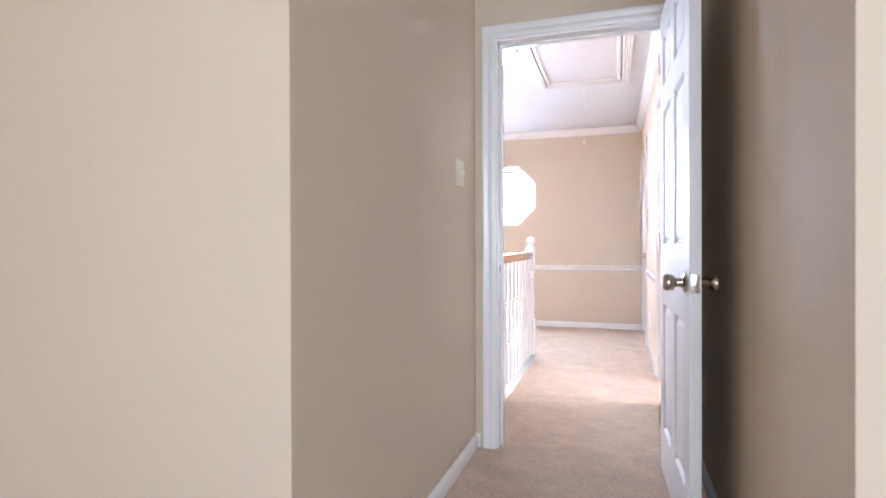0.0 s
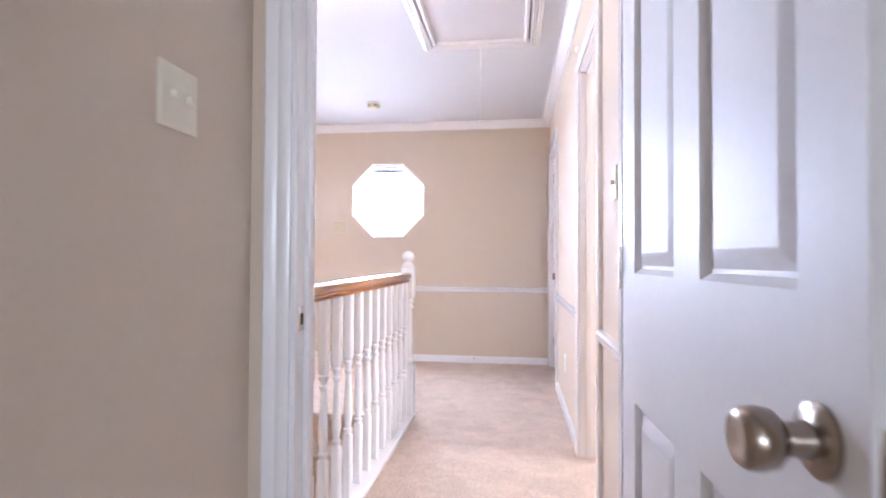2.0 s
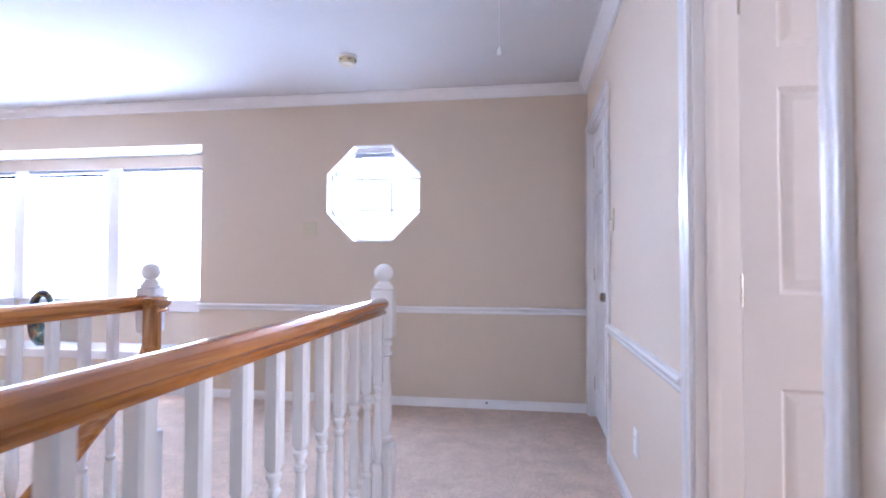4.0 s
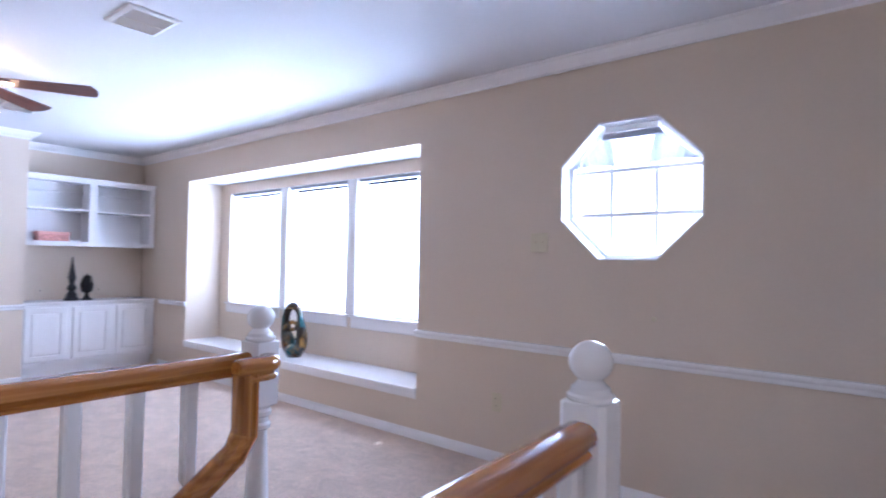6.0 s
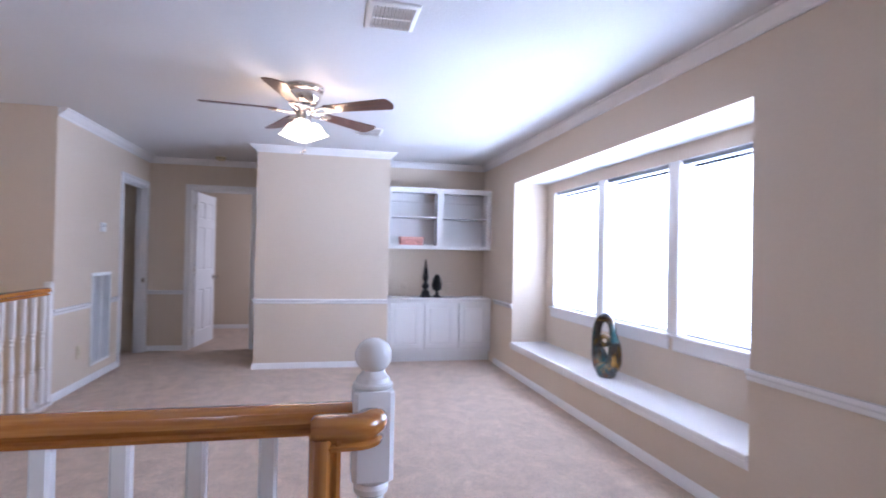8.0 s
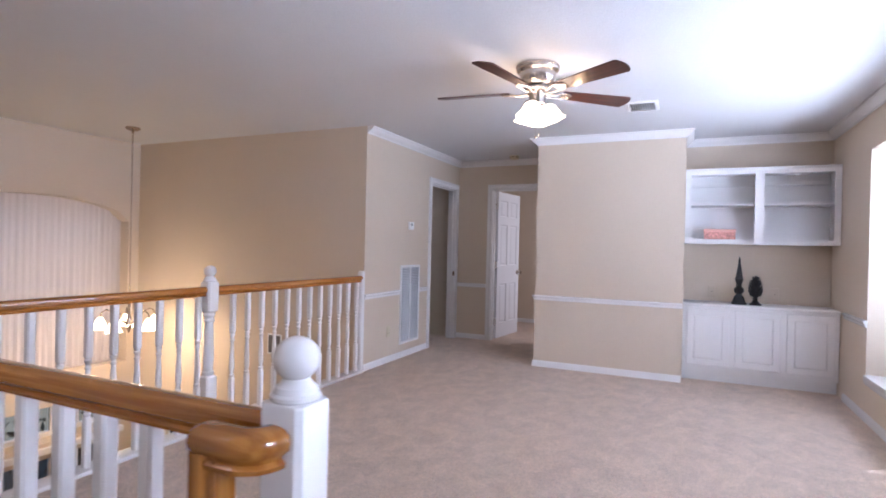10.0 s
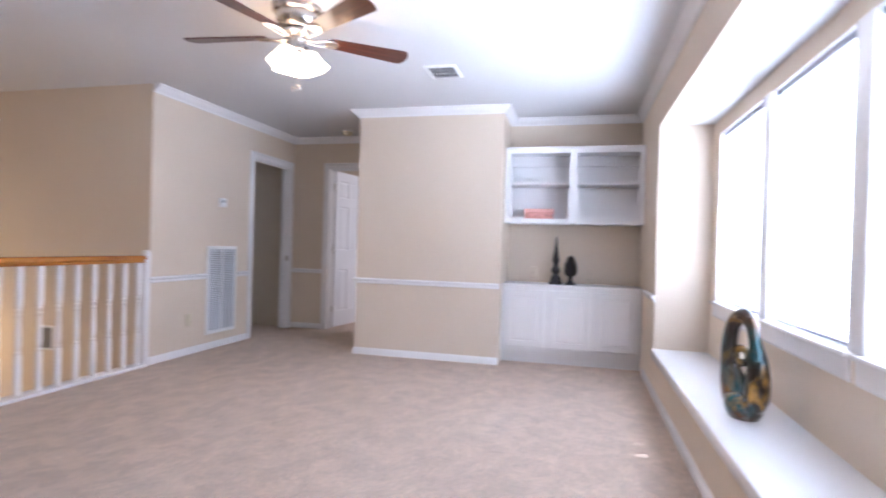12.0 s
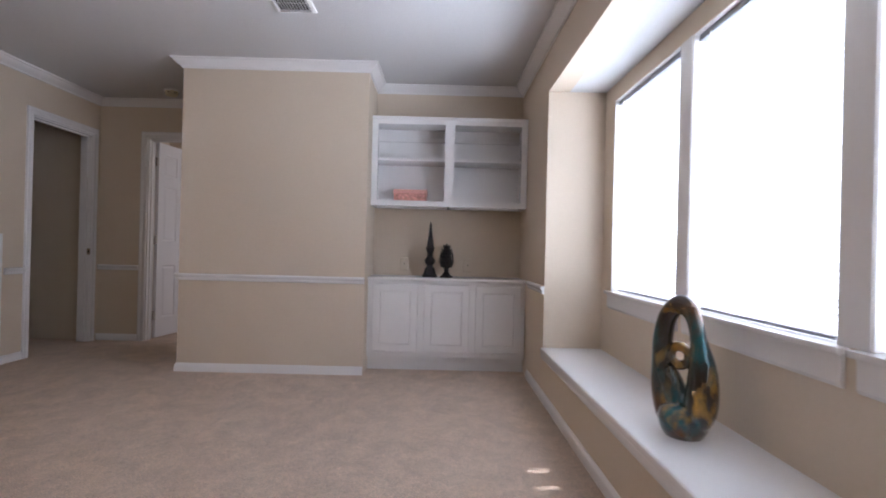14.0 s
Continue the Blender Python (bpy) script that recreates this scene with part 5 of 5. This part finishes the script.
    part("divider", boxes((-0.012, 0.012, -b + 0.03, b - 0.03, 0.002, 0.010)), PLATE, g, smooth=0)
    me = mesh_of("louver", boxes((-0.097, 0.097, -0.0074, 0.0074, -0.0006, 0.0006)), LOUVER, 0)
    n = 44
    for c in (-1, 1):
        for k in range(n):
            shared("louver", me, Matrix.Translation((c * 0.1085, -b + 0.04 + k * (2 * b - 0.08) / (n - 1), 0.0085)) @ Matrix.Rotation(radians(-52), 4, "X"), g)


# ---------------------------------------------------------------- open hall
def open_hall():
    ax, w = -4.75, 1.0
    cu = thing("curtain", pose(ax, VOID_S - 0.16, 0), "sheer grey-beige curtain filling the arched niche", "curtain")
    bm = bmesh.new()
    n = 120
    cols = []
    for i in range(n + 1):
        u = -1 + 2 * i / n
        yy = 0.016 * math.sin(i * 1.55) + 0.009 * math.sin(i * 0.61 + 1)
        top = 1.47 + 0.24 * math.sqrt(max(0, 1 - u * u)) + 0.02
        cols.append([(u * (w + 0.02), yy, -0.222), (u * (w + 0.02), yy * 0.8, 0.6), (u * (w + 0.02), yy * 0.5, top)])
    vs = [[bm.verts.new(p) for p in c] for c in cols]
    for p, q in zip(vs, vs[1:]):
        for k in range(2):
            bm.faces.new((p[k], p[k + 1], q[k + 1], q[k]))
    part("cloth", bm, SHEER, cu, smooth=180)
    part("hem", boxes((-w - 0.01, w + 0.01, -0.012, 0.012, -0.225, -0.205), bevel=0.004), SHEER, cu)
    for i, (z0, z1) in enumerate(((-0.95, -0.57), (-2.7, -1.12))):
        win = setting(thing("window_%d" % (5 + i), pose(ax, VOID_S - 0.24, z0), "white framed window of the hall below", "window"))
        h = z1 - z0
        part("window_frame", boxes((-0.92, -0.87, -0.03, 0.03, 0, h), (0.87, 0.92, -0.03, 0.03, 0, h), (-0.87, 0.87, -0.03, 0.03, 0, 0.05), (-0.87, 0.87, -0.03, 0.03, h - 0.05, h)), TRIM, win)
        for k in range(1, 6):
            x = -0.87 + 1.74 * k / 6
            part("muntin", boxes((x - 0.012, x + 0.012, -0.015, 0.015, 0.05, h - 0.05)), TRIM, win)
        g = part("pane", boxes((-0.87, 0.87, -0.002, 0.002, 0.05, h - 0.05)), GLASS, win, smooth=0)
        g.visible_shadow = False
    led = part("transom_ledge", boxes((-5.71, -3.79, VOID_S - 0.02, VOID_S + 0.05, -1.06, -0.99), bevel=0.01), TRIM)
    setting(led, "white moulded ledge above the lower window", "trim")
    # garden seen through the lower windows
    hedge = bmesh.new()
    rnd = random.Random(4)
    for k in range(900):
        p = Vector((rnd.uniform(-7.5, -1.5), VOID_S - 1.2 - rnd.random() * 0.9, LOW + rnd.random() * 2.6))
        s = rnd.uniform(0.05, 0.12)
        q = Euler((rnd.random() * 6, rnd.random() * 6, rnd.random() * 6)).to_matrix()
        hedge.faces.new([hedge.verts.new(p + q @ Vector(c) * s) for c in ((-1, 0, 0), (0, -0.45, 0.1), (1, 0, 0), (0, 0.45, 0.1))])
    tagged(part("hedge", hedge, GREEN, smooth=0), "dark dull green garden hedge outside the lower windows", "hedge", kind="stuff")
    setting(part("ground", boxes((-400, 400, -400, VOID_S - 0.3, LOW - 0.12, LOW - 0.1)), material("dry lawn", (0.10, 0.098, 0.07), 0.9, 0, 0.3, 0.5, 20, 0.2)), "lawn outside", "ground")
    # chandelier
    cx, cy = -5.16, -6.60
    ch = thing("chandelier", pose(cx, cy, 0), "brushed nickel chandelier with five lit bell shades", "chandelier")
    part("canopy", lathe([(H, 0.07), (H - 0.012, 0.072), (H - 0.03, 0.045), (H - 0.036, 0.014), (H - 0.06, 0.008)], 24), BRASSY, ch)
    link = bmesh.new()
    sweep(link, [(0.009 * math.cos(a), 0, 0.019 * math.sin(a)) for a in [2 * math.pi * i / 12 for i in range(12)]], 0.0022, 5, True)
    lme = mesh_of("link", link, BRASSY, 60)
    z = H - 0.07
    k = 0
    while z > 0.61:
        shared("link", lme, Matrix.Translation((0, 0, z)) @ Matrix.Rotation(radians(90 * (k % 2)), 4, "Z"), ch)
        z -= 0.032
        k += 1
    part("stem", lathe([(0.61, 0.006), (0.57, 0.016), (0.53, 0.010), (0.46, 0.014), (0.38, 0.030), (0.34, 0.036), (0.31, 0.020), (0.28, 0.008), (0.265, 0.002)], 20), BRASSY, ch)
    arm = sweep(bmesh.new(), [(0.025, 0, 0.45), (0.09, 0, 0.50), (0.15, 0, 0.575), (0.21, 0, 0.605), (0.255, 0, 0.575), (0.265, 0, 0.525)], 0.008, 8)
    ame = mesh_of("arm", arm, BRASSY, 60)
    shd = mesh_of("shade", lathe([(0.525, 0.02), (0.515, 0.028), (0.48, 0.045), (0.44, 0.06), (0.405, 0.078), (0.404, 0.075), (0.44, 0.056), (0.50, 0.025)], 24, 0.265), CHAND_ON, 50)
    for k in range(5):
        m = Matrix.Translation((0, 0, -0.09)) @ Matrix.Rotation(radians(72 * k + 25), 4, "Z")
        a = shared("arm", ame, m, ch)
        shared("shade", shd, Matrix(), a)
    for k in (0, 2, 4):
        a = radians(72 * k + 25)
        bulb("chandelier_bulb", cx + 0.265 * math.cos(a), cy + 0.265 * math.sin(a), 0.28, 9, (1.0, 0.70, 0.38), 0.05)
    bulb("chandelier_glow", cx, cy, 0.62, 7, (1.0, 0.70, 0.36), 0.05)
    # small grille, and two dark panels for unidentified dark rectangles, on the west wall
    g = thing("wall_grille", pose(VOID_W + 0.001, -5.275, 0.165, 90, 0, 90), "grey return grille on the hall wall", "vent")
    part("frame", boxes((-0.095, 0.095, -0.11, 0.11, 0, 0.008), bevel=0.002), PLATE, g)
    part("mesh", boxes((-0.078, 0.078, -0.093, 0.093, 0.008, 0.0095)), material("grey filter", (0.18, 0.17, 0.17), 0.7), g)
    for yy, zz, hw, hh in ((-6.73, -0.95, 0.12, 0.24), (-6.22, -0.86, 0.10, 0.12)):
        p = thing("dark_panel", pose(VOID_W + 0.001, yy, zz, 90, 0, 90), "dark framed panel low on the hall wall", "picture", "hall pictures")
        part("frame", boxes((-hw, -hw + 0.02, -hh, hh, 0, 0.02), (hw - 0.02, hw, -hh, hh, 0, 0.02), (-hw + 0.02, hw - 0.02, -hh, -hh + 0.02, 0, 0.02),
                            (-hw + 0.02, hw - 0.02, hh - 0.02, hh, 0, 0.02)), PLATE, p, smooth=0)
        part("picture", boxes((-hw + 0.02, hw - 0.02, -hh + 0.02, hh - 0.02, 0.004, 0.008)), DARK, p, smooth=0)


FAN_TURN = -13
structure()
mouldings()
door_trim()
doors()
bay_windows()
octagon_window()
outside()
bench()
railings()
cabinets()
sculpture()
ceiling_fan()
ceiling_vent(-3.50, -1.71, 90)
ceiling_vent(-5.98, -1.62, 90)
smoke_alarm(-1.60, -0.765)
smoke_alarm(-7.90, -3.27)
hall_light()
attic_hatch()
wall_things()
open_hall()
